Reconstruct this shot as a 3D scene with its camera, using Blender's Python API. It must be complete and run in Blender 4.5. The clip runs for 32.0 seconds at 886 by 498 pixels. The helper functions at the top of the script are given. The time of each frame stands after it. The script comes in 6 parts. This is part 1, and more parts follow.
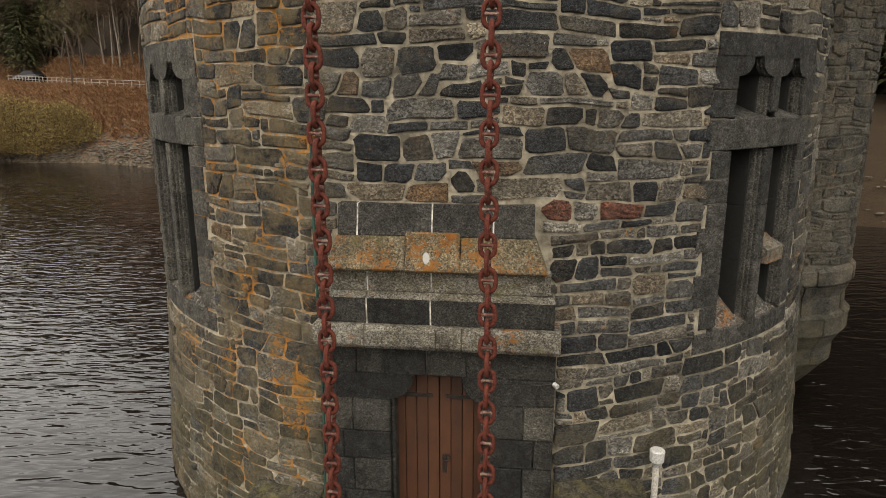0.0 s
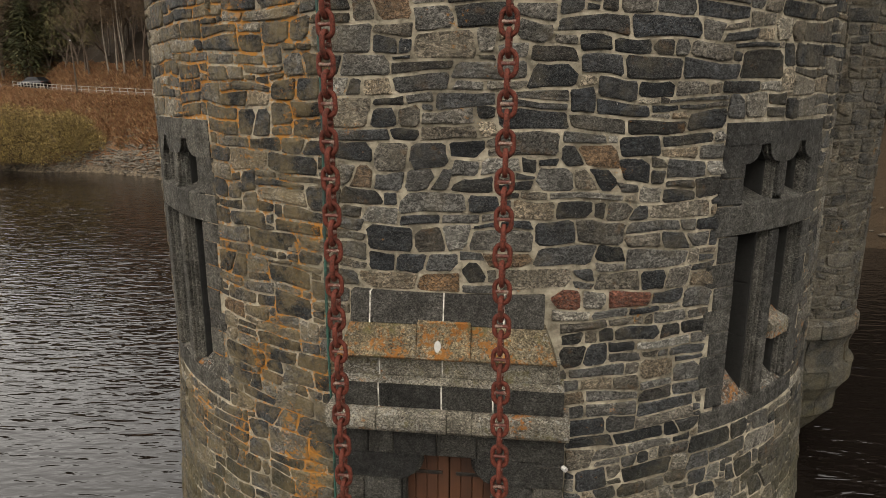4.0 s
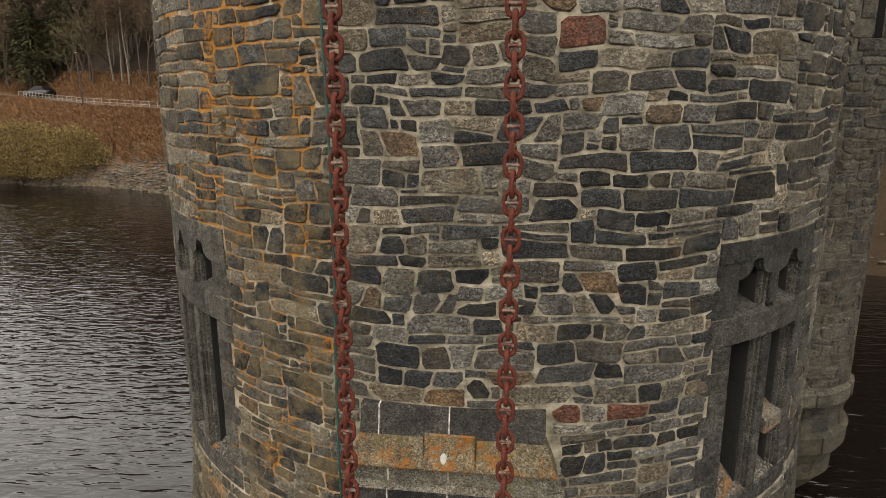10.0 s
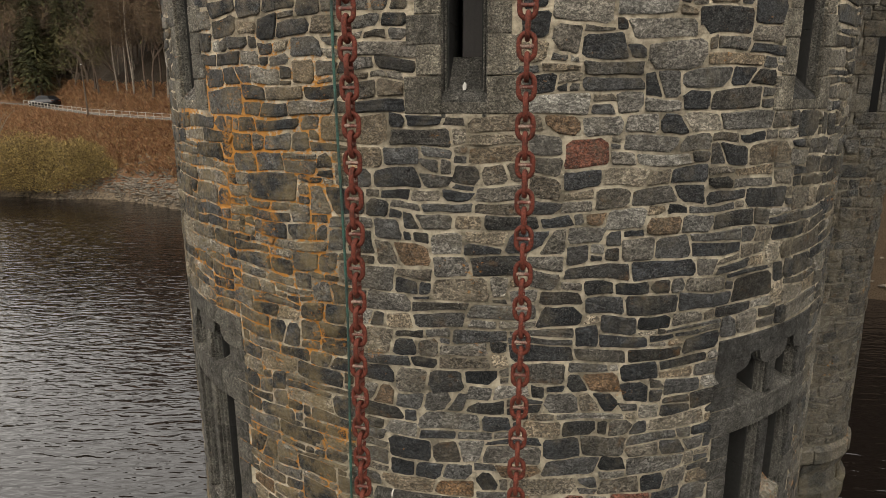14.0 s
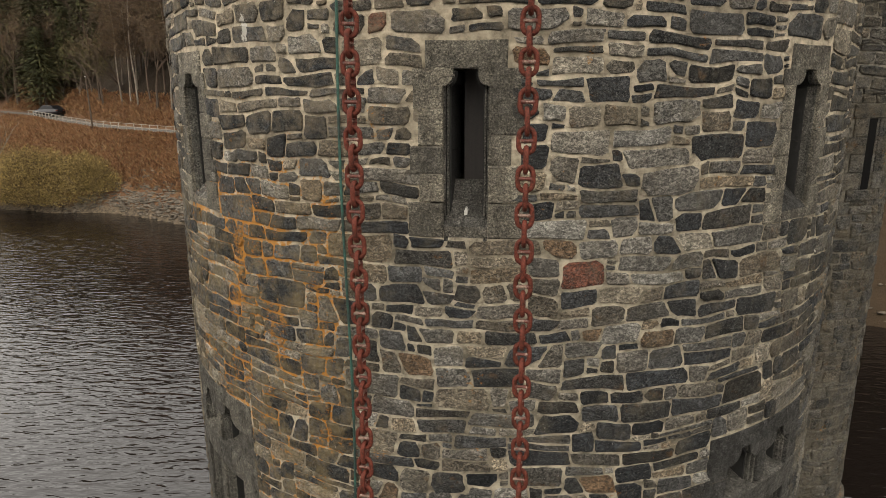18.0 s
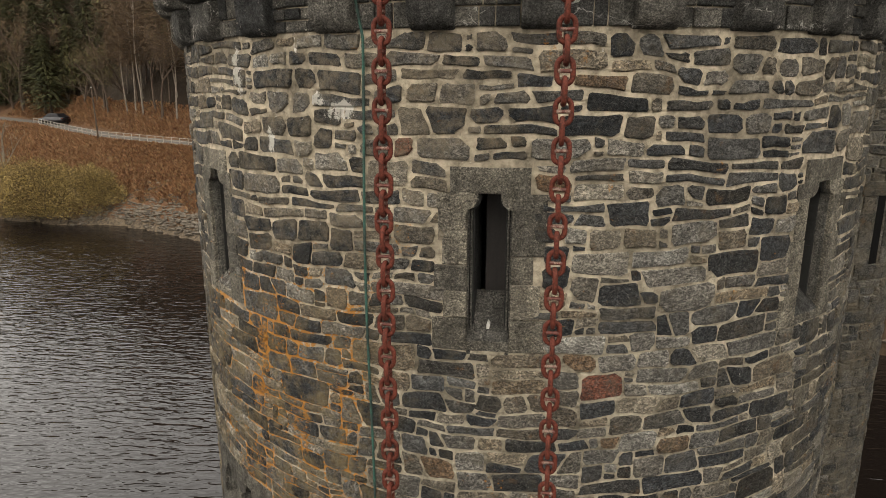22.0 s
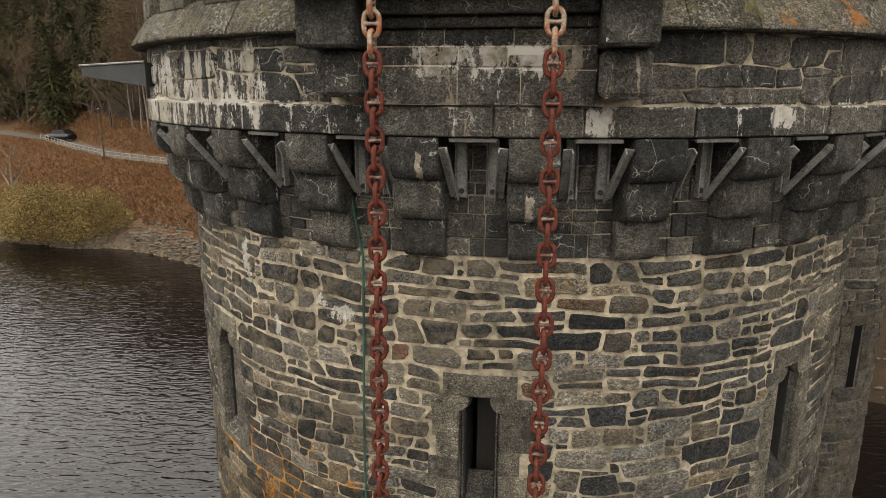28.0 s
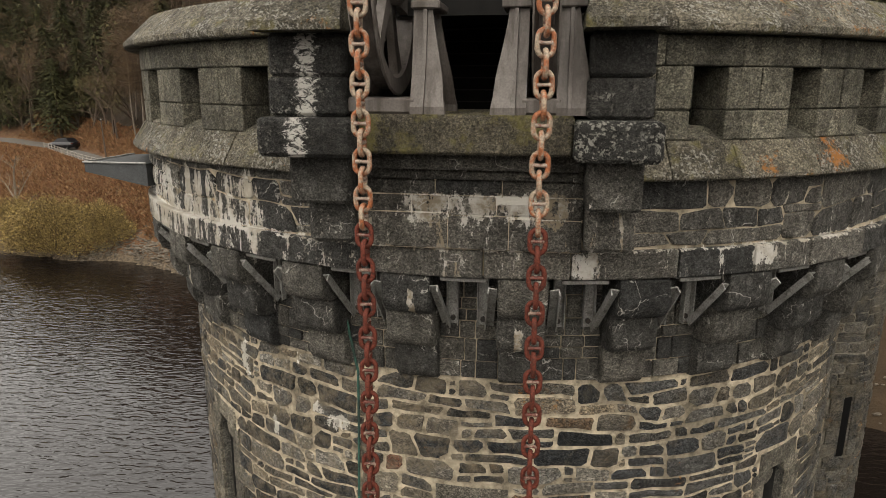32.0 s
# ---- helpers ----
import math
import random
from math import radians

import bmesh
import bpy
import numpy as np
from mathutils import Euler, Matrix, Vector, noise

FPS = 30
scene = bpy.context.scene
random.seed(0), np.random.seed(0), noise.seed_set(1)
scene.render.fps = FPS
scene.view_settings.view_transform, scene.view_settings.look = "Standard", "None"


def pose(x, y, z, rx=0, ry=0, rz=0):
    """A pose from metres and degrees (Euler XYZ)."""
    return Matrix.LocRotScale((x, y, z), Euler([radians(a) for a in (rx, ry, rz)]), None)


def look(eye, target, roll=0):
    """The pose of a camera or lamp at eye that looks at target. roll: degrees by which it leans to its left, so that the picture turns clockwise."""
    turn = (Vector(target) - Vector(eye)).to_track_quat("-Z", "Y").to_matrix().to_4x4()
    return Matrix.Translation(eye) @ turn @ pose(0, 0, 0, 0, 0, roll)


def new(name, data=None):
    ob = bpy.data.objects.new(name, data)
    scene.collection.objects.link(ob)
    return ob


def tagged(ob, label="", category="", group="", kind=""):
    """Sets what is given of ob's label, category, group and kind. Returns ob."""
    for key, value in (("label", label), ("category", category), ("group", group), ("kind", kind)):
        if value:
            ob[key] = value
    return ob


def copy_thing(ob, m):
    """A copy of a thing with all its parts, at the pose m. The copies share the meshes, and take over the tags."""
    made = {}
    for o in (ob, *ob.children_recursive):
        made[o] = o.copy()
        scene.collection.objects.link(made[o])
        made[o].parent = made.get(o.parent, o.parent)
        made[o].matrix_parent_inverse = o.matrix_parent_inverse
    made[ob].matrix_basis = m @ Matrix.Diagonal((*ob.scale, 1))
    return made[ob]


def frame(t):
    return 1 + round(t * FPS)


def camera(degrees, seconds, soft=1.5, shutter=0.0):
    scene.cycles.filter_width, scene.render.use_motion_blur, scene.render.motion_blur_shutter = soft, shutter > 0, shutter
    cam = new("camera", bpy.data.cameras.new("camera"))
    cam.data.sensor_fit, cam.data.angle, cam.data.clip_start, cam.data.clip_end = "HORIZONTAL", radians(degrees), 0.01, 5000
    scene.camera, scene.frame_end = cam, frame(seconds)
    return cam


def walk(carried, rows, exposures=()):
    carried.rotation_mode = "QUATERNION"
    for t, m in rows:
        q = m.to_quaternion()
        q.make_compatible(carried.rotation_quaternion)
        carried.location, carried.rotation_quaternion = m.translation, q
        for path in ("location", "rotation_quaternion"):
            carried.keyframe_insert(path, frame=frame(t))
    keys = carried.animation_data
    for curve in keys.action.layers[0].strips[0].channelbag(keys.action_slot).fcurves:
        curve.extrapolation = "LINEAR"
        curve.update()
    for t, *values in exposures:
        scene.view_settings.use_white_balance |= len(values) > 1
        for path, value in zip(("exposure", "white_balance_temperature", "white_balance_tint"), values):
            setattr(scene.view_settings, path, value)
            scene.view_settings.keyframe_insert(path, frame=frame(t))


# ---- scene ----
EXPOSURE = 0.0
cam = camera(67.70, 32.0, 0.8)
# seconds, eye (m), heading, pitch and roll (degrees)
ROWS = [
    (0.0, 0.000, -12.381, 6.000, 2.94, -13.43, -0.13),
    (0.5, -0.031, -12.409, 6.132, 2.96, -13.45, -0.13),
    (1.0, -0.073, -12.414, 6.258, 2.98, -13.47, -0.12),
    (1.5, -0.126, -12.405, 6.391, 2.99, -13.50, -0.11),
    (2.0, -0.152, -12.371, 6.510, 3.01, -13.52, -0.11),
    (2.5, -0.161, -12.339, 6.628, 3.02, -13.54, -0.09),
    (3.0, -0.157, -12.300, 6.747, 3.06, -13.53, -0.08),
    (3.5, -0.133, -12.282, 6.861, 3.11, -13.52, -0.06),
    (5.5, -0.037, -12.314, 7.268, 3.18, -13.51, -0.05),
    (6.0, -0.049, -12.329, 7.379, 3.21, -13.54, -0.05),
    (6.5, -0.076, -12.358, 7.501, 3.23, -13.56, -0.04),
    (7.0, -0.091, -12.375, 7.618, 3.24, -13.54, -0.04),
    (7.5, -0.108, -12.364, 7.736, 3.27, -13.55, -0.04),
    (8.0, -0.126, -12.344, 7.856, 3.29, -13.59, -0.04),
    (8.5, -0.134, -12.319, 7.977, 3.30, -13.63, -0.06),
    (9.0, -0.135, -12.298, 8.097, 3.33, -13.64, -0.08),
    (9.5, -0.134, -12.298, 8.222, 3.35, -13.66, -0.10),
    (10.0, -0.131, -12.298, 8.340, 3.39, -13.67, -0.12),
    (10.5, -0.128, -12.302, 8.461, 3.40, -13.69, -0.14),
    (11.0, -0.127, -12.317, 8.582, 3.43, -13.68, -0.15),
    (11.5, -0.132, -12.327, 8.713, 3.46, -13.69, -0.16),
    (12.0, -0.137, -12.330, 8.856, 3.47, -13.72, -0.17),
    (12.5, -0.144, -12.332, 9.002, 3.51, -13.72, -0.18),
    (13.0, -0.160, -12.336, 9.165, 3.55, -13.71, -0.19),
    (13.5, -0.184, -12.354, 9.349, 3.57, -13.71, -0.19),
    (14.0, -0.218, -12.365, 9.545, 3.58, -13.74, -0.20),
    (14.5, -0.241, -12.372, 9.727, 3.61, -13.74, -0.20),
    (16.5, -0.232, -12.338, 10.359, 3.68, -13.75, -0.21),
    (17.0, -0.220, -12.349, 10.531, 3.73, -13.76, -0.21),
    (17.5, -0.208, -12.359, 10.693, 3.75, -13.77, -0.20),
    (18.0, -0.217, -12.378, 10.850, 3.76, -13.76, -0.18),
    (18.5, -0.218, -12.396, 10.988, 3.78, -13.74, -0.15),
    (19.0, -0.230, -12.411, 11.116, 3.81, -13.73, -0.12),
    (19.5, -0.247, -12.418, 11.253, 3.83, -13.75, -0.09),
    (20.0, -0.265, -12.404, 11.405, 3.85, -13.75, -0.05),
    (20.5, -0.283, -12.389, 11.564, 3.86, -13.73, -0.02),
    (21.0, -0.354, -12.369, 11.739, 3.87, -13.73, 0.01),
    (21.5, -0.420, -12.328, 11.924, 3.88, -13.77, 0.04),
    (22.0, -0.457, -12.294, 12.109, 3.89, -13.77, 0.06),
    (22.5, -0.463, -12.257, 12.298, 3.92, -13.75, 0.08),
    (23.0, -0.456, -12.230, 12.502, 3.93, -13.76, 0.09),
    (23.5, -0.426, -12.215, 12.699, 3.95, -13.77, 0.10),
    (24.0, -0.392, -12.206, 12.891, 3.99, -13.78, 0.12),
    (24.5, -0.356, -12.223, 13.075, 4.02, -13.75, 0.13),
    (25.0, -0.317, -12.250, 13.271, 4.04, -13.75, 0.15),
    (25.5, -0.291, -12.275, 13.468, 4.08, -13.73, 0.18),
    (27.5, -0.343, -12.345, 14.248, 4.14, -13.75, 0.20),
    (28.0, -0.351, -12.330, 14.437, 4.18, -13.79, 0.21),
    (28.5, -0.363, -12.295, 14.632, 4.21, -13.85, 0.22),
    (29.0, -0.373, -12.268, 14.821, 4.24, -13.89, 0.22),
    (29.5, -0.386, -12.212, 14.994, 4.26, -13.91, 0.21),
    (30.0, -0.373, -12.160, 15.164, 4.29, -13.92, 0.21),
    (30.5, -0.322, -12.150, 15.330, 4.31, -13.94, 0.21),
    (31.0, -0.274, -12.156, 15.490, 4.34, -13.96, 0.21),
    (31.5, -0.256, -12.175, 15.652, 4.37, -13.96, 0.21),
    (32.0, -0.254, -12.204, 15.802, 4.40, -13.96, 0.21),
]


def eye_pose(x, y, z, yaw, pitch, roll):
    a, b = radians(yaw), radians(pitch)
    eye = Vector((x, y, z))
    return look(eye, eye + Vector((-math.sin(a) * math.cos(b), math.cos(a) * math.cos(b), math.sin(b))), roll)


walk(cam, [(t, eye_pose(*row)) for t, *row in ROWS], [(0.0, EXPOSURE - 0.12), (10.0, EXPOSURE - 0.06), (18.0, EXPOSURE), (32.0, EXPOSURE)])


# ---- light: an overcast sky, the hidden sun high behind the viewer ----
SUN_AZ, SUN_EL = radians(188), radians(54)
world = bpy.data.worlds.new("overcast_sky")
scene.world = world
world.use_nodes = True
wt = world.node_tree
sky = wt.nodes.new("ShaderNodeTexSky")
sky.sky_type = "NISHITA"
sky.sun_disc = False
sky.sun_elevation, sky.sun_rotation = SUN_EL, SUN_AZ
sky.air_density, sky.dust_density, sky.ozone_density = 1.0, 6.0, 0.3
veil = wt.nodes.new("ShaderNodeHueSaturation")
veil.inputs["Saturation"].default_value = 0.3
even = wt.nodes.new("ShaderNodeGamma")
even.inputs["Gamma"].default_value = 0.35
wt.links.new(sky.outputs[0], even.inputs["Color"])
wt.links.new(even.outputs[0], veil.inputs["Color"])
cloud = wt.nodes.new("ShaderNodeMix")
cloud.data_type = "RGBA"
cloud.blend_type = "MULTIPLY"
cloud.inputs["Factor"].default_value = 1.0
cloud.inputs["B"].default_value = (1.0, 0.93, 0.83, 1)
wt.links.new(veil.outputs[0], cloud.inputs["A"])
wt.links.new(cloud.outputs["Result"], wt.nodes["Background"].inputs["Color"])
wt.nodes["Background"].inputs["Strength"].default_value = 1.55
sun_data = bpy.data.lights.new("sun", "SUN")
sun_data.energy, sun_data.angle, sun_data.color = 0.5, radians(40), (1.0, 0.94, 0.86)
sun = new("sun", sun_data)
sun.matrix_world = look((60 * math.sin(SUN_AZ), 60 * math.cos(SUN_AZ), 60 * math.tan(SUN_EL)), (0, 0, 0))

# ---- sizes of the tower (metres), in its own frame: the door faces -y ----
R = 5.5
FACE = radians(-4.5)
Z_CORBEL, Z_STRING, Z_BAND, Z_SLOPE, Z_PARAPET, Z_LINTEL, Z_COPING = 12.66, 13.97, 14.27, 14.95, 15.30, 15.98, 16.26


def batter(z):
    """Radius of the rubble wall at height z: it spreads towards the water."""
    return R + max(0.0, 3.0 - z) * 0.06


# ---- materials ----
class Nodes:
    """Short-hand for one node material."""

    def __init__(self, name, rough=0.85, metal=0.0):
        self.m = bpy.data.materials.new(name)
        self.m.use_nodes = True
        self.t = self.m.node_tree
        self.b = self.t.nodes["Principled BSDF"]
        self.b.inputs["Roughness"].default_value = rough
        self.b.inputs["Metallic"].default_value = metal
        self.b.inputs["Specular IOR Level"].default_value = 0.5 if rough < 0.75 else 0.18
        self.pos = self.t.nodes.new("ShaderNodeNewGeometry").outputs["Position"]

    def put(self, value, socket):
        if isinstance(value, bpy.types.NodeSocket):
            self.t.links.new(value, socket)
        elif isinstance(value, (tuple, list)) and len(value) == 3 and socket.type == "RGBA":
            socket.default_value = (*value, 1)
        else:
            socket.default_value = value

    def scaled(self, sx, sy, sz, at=None):
        n = self.t.nodes.new("ShaderNodeMapping")
        n.inputs["Scale"].default_value = (sx, sy, sz)
        self.t.links.new(at or self.pos, n.inputs["Vector"])
        return n.outputs[0]

    def noise(self, scale, detail=4.0, rough=0.55, at=None, distortion=0.0):
        n = self.t.nodes.new("ShaderNodeTexNoise")
        self.t.links.new(at or self.pos, n.inputs["Vector"])
        n.inputs["Scale"].default_value, n.inputs["Detail"].default_value = scale, detail
        n.inputs["Roughness"].default_value, n.inputs["Distortion"].default_value = rough, distortion
        return n.outputs["Fac"]

    def cells(self, scale, at=None, feature="F1", out="Distance"):
        n = self.t.nodes.new("ShaderNodeTexVoronoi")
        n.feature = feature
        self.t.links.new(at or self.pos, n.inputs["Vector"])
        n.inputs["Scale"].default_value = scale
        return n.outputs[out]

    def ramp(self, fac, *stops, smooth=False):
        n = self.t.nodes.new("ShaderNodeValToRGB")
        n.color_ramp.interpolation = "EASE" if smooth else "LINEAR"
        e = n.color_ramp.elements
        while len(e) < len(stops):
            e.new(0.5)
        for el, (p, c) in zip(e, stops):
            el.position, el.color = p, (*(c if isinstance(c, tuple) else (c, c, c)), 1)
        self.put(fac, n.inputs["Fac"])
        return n.outputs["Color"]

    def mix(self, fac, a, b, mode="MIX"):
        n = self.t.nodes.new("ShaderNodeMix")
        n.data_type, n.blend_type = "RGBA", mode
        self.put(fac, n.inputs["Factor"])
        self.put(a, n.inputs["A"])
        self.put(b, n.inputs["B"])
        return n.outputs["Result"]

    def calc(self, op, a, b=0.0):
        n = self.t.nodes.new("ShaderNodeMath")
        n.operation = op
        self.put(a, n.inputs[0])
        self.put(b, n.inputs[1])
        return n.outputs[0]

    def axes(self):
        n = self.t.nodes.new("ShaderNodeSeparateXYZ")
        self.t.links.new(self.pos, n.inputs[0])
        return n.outputs

    def span(self, v, a0, a1, b1, b0):
        """1 where v lies between a1 and b1, falling to 0 at a0 and b0."""
        def edge(lo, hi):
            n = self.t.nodes.new("ShaderNodeMapRange")
            n.interpolation_type = "SMOOTHSTEP"
            self.put(v, n.inputs["Value"])
            n.inputs["From Min"].default_value, n.inputs["From Max"].default_value = lo, hi
            return n.outputs[0]
        return self.calc("MULTIPLY", edge(a0, a1), self.calc("SUBTRACT", 1.0, edge(b1, b0)))

    def bearing(self):
        """Angle round the tower's axis, in degrees from its -y side."""
        x, y, _ = self.axes()
        return self.calc("MULTIPLY", self.calc("ARCTAN2", x, self.calc("MULTIPLY", y, -1.0)), 57.2958)

    def random(self, island=False):
        if island:
            return self.t.nodes.new("ShaderNodeNewGeometry").outputs["Random Per Island"]
        return self.t.nodes.new("ShaderNodeObjectInfo").outputs["Random"]

    def bump(self, height, strength=0.5, distance=0.02, under=None):
        n = self.t.nodes.new("ShaderNodeBump")
        n.inputs["Strength"].default_value, n.inputs["Distance"].default_value = strength, distance
        self.put(height, n.inputs["Height"])
        if under:
            self.t.links.new(under, n.inputs["Normal"])
        return n.outputs[0]

    def done(self, colour, normal=None, rough=None):
        self.put(colour, self.b.inputs["Base Color"])
        if normal:
            self.put(normal, self.b.inputs["Normal"])
        if rough is not None:
            self.put(rough, self.b.inputs["Roughness"])
        return self.m


def lichen_mask(n, amount):
    """Orange lichen that grows on the weather side of the tower, in patches and runs."""
    th, (_, _, z) = n.bearing(), n.axes()
    where = n.calc("MULTIPLY", n.span(th, -66, -46, -24, -11), n.span(z, -1.0, 2.0, 9.4, 11.2))
    where = n.calc("MULTIPLY", where, n.calc("ADD", 1.0, n.calc("MULTIPLY", n.span(z, 6.2, 7.6, 9.6, 10.4), 0.35)))
    runs = n.noise(1.0, 4, 0.65, n.scaled(1.7, 1.7, 1.2))
    fine = n.noise(13.0, 7, 0.75, n.scaled(1.0, 1.0, 1.5))
    f = n.calc("ADD", n.calc("MULTIPLY", runs, 0.5), n.calc("MULTIPLY", fine, 0.5))
    f = n.calc("ADD", f, n.calc("MULTIPLY", where, amount))
    return n.ramp(f, (0.615, 0.0), (0.66, 1.0))


# bearings, heights and half sizes of single white runs: a squared one on the string course, droppings on the corbels
BLOTS = ((24.1, 14.15, 1.6, 0.12), (6.0, 14.12, 1.6, 0.15), (0.3, 13.3, 0.5, 0.22), (-10.1, 13.68, 0.4, 0.18), (-21.6, 11.86, 2.0, 0.11), (-25.0, 11.98, 0.9, 0.08), (-39.0, 12.3, 0.9, 0.28), (-33.0, 11.5, 0.7, 0.16))


def lime_mask(n, level=0.0):
    """White lime that has run down from the joints of the corbel table and parapet."""
    th, (_, _, z) = n.bearing(), n.axes()
    where = n.calc("SUBTRACT", n.calc("MULTIPLY", n.span(z, 10.6, 12.4, 14.6, 15.1), 0.055 + level), 0.04)
    where = n.calc("SUBTRACT", where, n.calc("MULTIPLY", n.span(th, -20, -15, 170, 171), 0.04))
    where = n.calc("ADD", where, n.calc("MULTIPLY", n.calc("MULTIPLY", n.span(z, 13.85, 14.05, 14.75, 15.0), n.span(th, -75, -60, -32, -24)), 0.058))
    where = n.calc("ADD", where, n.calc("MULTIPLY", n.span(z, 14.22, 14.265, 14.28, 14.31), 0.085))
    runs = n.noise(1.0, 7, 0.7, n.scaled(6.5, 6.5, 1.1), 0.5)
    f = n.calc("ADD", n.calc("MULTIPLY", runs, 0.72), n.calc("MULTIPLY", n.noise(17.0, 7, 0.75), 0.28))
    mask = n.ramp(n.calc("ADD", f, where), (0.612, 0.0), (0.636, 1.0))
    # crust that hangs from the bed joints of the bay, and single runs
    crust = n.calc("MULTIPLY", n.span(z, 14.36, 14.66, 14.76, 14.9), n.span(th, -13.0, -9.0, 2.0, 7.0))
    crust = n.calc("MULTIPLY", crust, 0.2)
    for bt, bz, rt, rz in BLOTS:
        d = n.calc("ADD", n.calc("POWER", n.calc("DIVIDE", n.calc("SUBTRACT", th, bt), rt), 2.0), n.calc("POWER", n.calc("DIVIDE", n.calc("SUBTRACT", z, bz), rz), 2.0))
        crust = n.calc("MAXIMUM", crust, n.calc("MULTIPLY", n.span(d, -2.0, -1.0, 0.0, 2.2), 0.215))
    rag = n.calc("ADD", n.calc("MULTIPLY", n.noise(6.0, 7, 0.75, n.scaled(1.6, 1.6, 0.8)), 0.75), n.calc("MULTIPLY", n.noise(30.0, 5, 0.75), 0.25))
    return n.calc("MAXIMUM", mask, n.ramp(n.calc("ADD", rag, crust), (0.645, 0.0), (0.67, 1.0)))


ORANGE = (0.43, 0.19, 0.028)


def rubble(name, island, tones, lichen=0.2):
    n = Nodes(name, 0.8)
    rnd = n.random(island)
    base = n.ramp(rnd, *tones)
    kind = n.calc("FRACT", n.calc("MULTIPLY", rnd, 17.3))
    hue = n.calc("FRACT", n.calc("MULTIPLY", rnd, 41.7))
    base = n.mix(1.0, base, n.ramp(hue, (0.0, (0.95, 0.99, 1.05)), (0.5, (1.0, 1.0, 1.0)), (0.8, (1.06, 1.0, 0.90)), (1.0, (1.14, 0.99, 0.80))), "MULTIPLY")
    blotch = n.noise(5.0, 6, 0.65)
    # cleavage: fine dark and pale lines along the bed, slightly slanting
    beds = n.noise(1.0, 6, 0.7, n.scaled(8.0, 8.0, 22.0), 2.2)
    grain = n.noise(1.0, 6, 0.72, n.scaled(27.0, 27.0, 38.0), 0.8)
    col = n.mix(1.0, base, n.ramp(blotch, (0.34, 0.62), (0.5, 0.97), (0.66, 1.5)), "MULTIPLY")
    # speckled grain, with cavity shade of the hewn face put into the colour
    col = n.mix(n.ramp(kind, (0.0, 0.7), (1.0, 1.0)), col, n.mix(1.0, col, n.ramp(grain, (0.39, 0.22), (0.5, 0.95), (0.60, 2.5)), "MULTIPLY"))
    col = n.mix(n.ramp(kind, (0.0, 0.6), (1.0, 0.15)), col, n.mix(1.0, col, n.ramp(beds, (0.36, 0.45), (0.5, 1.0), (0.64, 1.7)), "MULTIPLY"))
    # highlights of the hewn ridges, painted as pale flecks
    pale = n.calc("MULTIPLY", n.ramp(n.noise(1.0, 6, 0.75, n.scaled(48.0, 48.0, 75.0)), (0.55, 0.0), (0.63, 0.75)), n.ramp(kind, (0.0, 0.35), (1.0, 1.0)))
    col = n.mix(pale, col, (0.235, 0.23, 0.21))
    rust = n.calc("MULTIPLY", n.ramp(n.noise(4.0, 6, 0.7), (0.58, 0.0), (0.68, 0.55)), n.ramp(hue, (0.55, 0.0), (0.7, 1.0)))
    col = n.mix(rust, col, (0.15, 0.085, 0.036))
    dust = n.ramp(n.noise(2.6, 7, 0.72), (0.53, 0.0), (0.64, 0.42))
    col = n.mix(dust, col, (0.125, 0.108, 0.076))
    _, _, z = n.axes()
    smear = n.calc("MULTIPLY", n.ramp(n.noise(6.0, 7, 0.75), (0.57, 0.0), (0.65, 0.4)), n.span(z, 10.8, 12.2, 30.0, 31.0))
    th = n.bearing()
    warm = n.calc("MULTIPLY", n.calc("MULTIPLY", n.ramp(n.noise(4.0, 7, 0.75), (0.45, 0.0), (0.6, 0.55)), n.span(z, 9.4, 10.8, 30.0, 31.0)), n.span(th, -80, -60, -6, 4))
    col = n.mix(warm, col, (0.24, 0.2, 0.14))
    col = n.mix(smear, col, (0.28, 0.235, 0.17))
    olive = n.calc("MULTIPLY", n.ramp(n.noise(3.4, 7, 0.75), (0.43, 0.0), (0.58, 0.6)), n.calc("MULTIPLY", n.span(th, -85, -70, -22, -12), n.span(z, -2, -1, 8.5, 10.5)))
    col = n.mix(olive, col, n.mix(n.noise(22.0, 6, 0.75), (0.085, 0.066, 0.034), (0.33, 0.255, 0.135)))
    weather = n.calc("MULTIPLY", n.ramp(n.noise(3.0, 7, 0.75), (0.44, 0.0), (0.6, 0.55)), n.span(th, 26, 48, 85, 95))
    col = n.mix(weather, col, (0.15, 0.132, 0.095))
    algae = n.calc("MULTIPLY", n.ramp(n.noise(1.6, 6, 0.7), (0.42, 0.0), (0.58, 0.7)), n.span(z, -9.0, -8.0, 1.0, 3.4))
    col = n.mix(algae, col, (0.095, 0.085, 0.048))
    col = n.mix(n.calc("MULTIPLY", lichen_mask(n, lichen), 0.7), col, ORANGE)
    col = n.mix(n.calc("MULTIPLY", lime_mask(n, -0.03), 0.85), col, (0.62, 0.6, 0.54))
    hew = n.bump(n.noise(9.0, 6, 0.68, n.scaled(1.0, 1.0, 1.7), 0.4), 1.0, 0.1)
    beds_h = n.bump(beds, 0.8, 0.022, hew)
    return n.done(col, n.bump(grain, 1.0, 0.034, beds_h), n.ramp(n.noise(20.0, 3), (0.38, 0.5), (0.6, 0.88)))


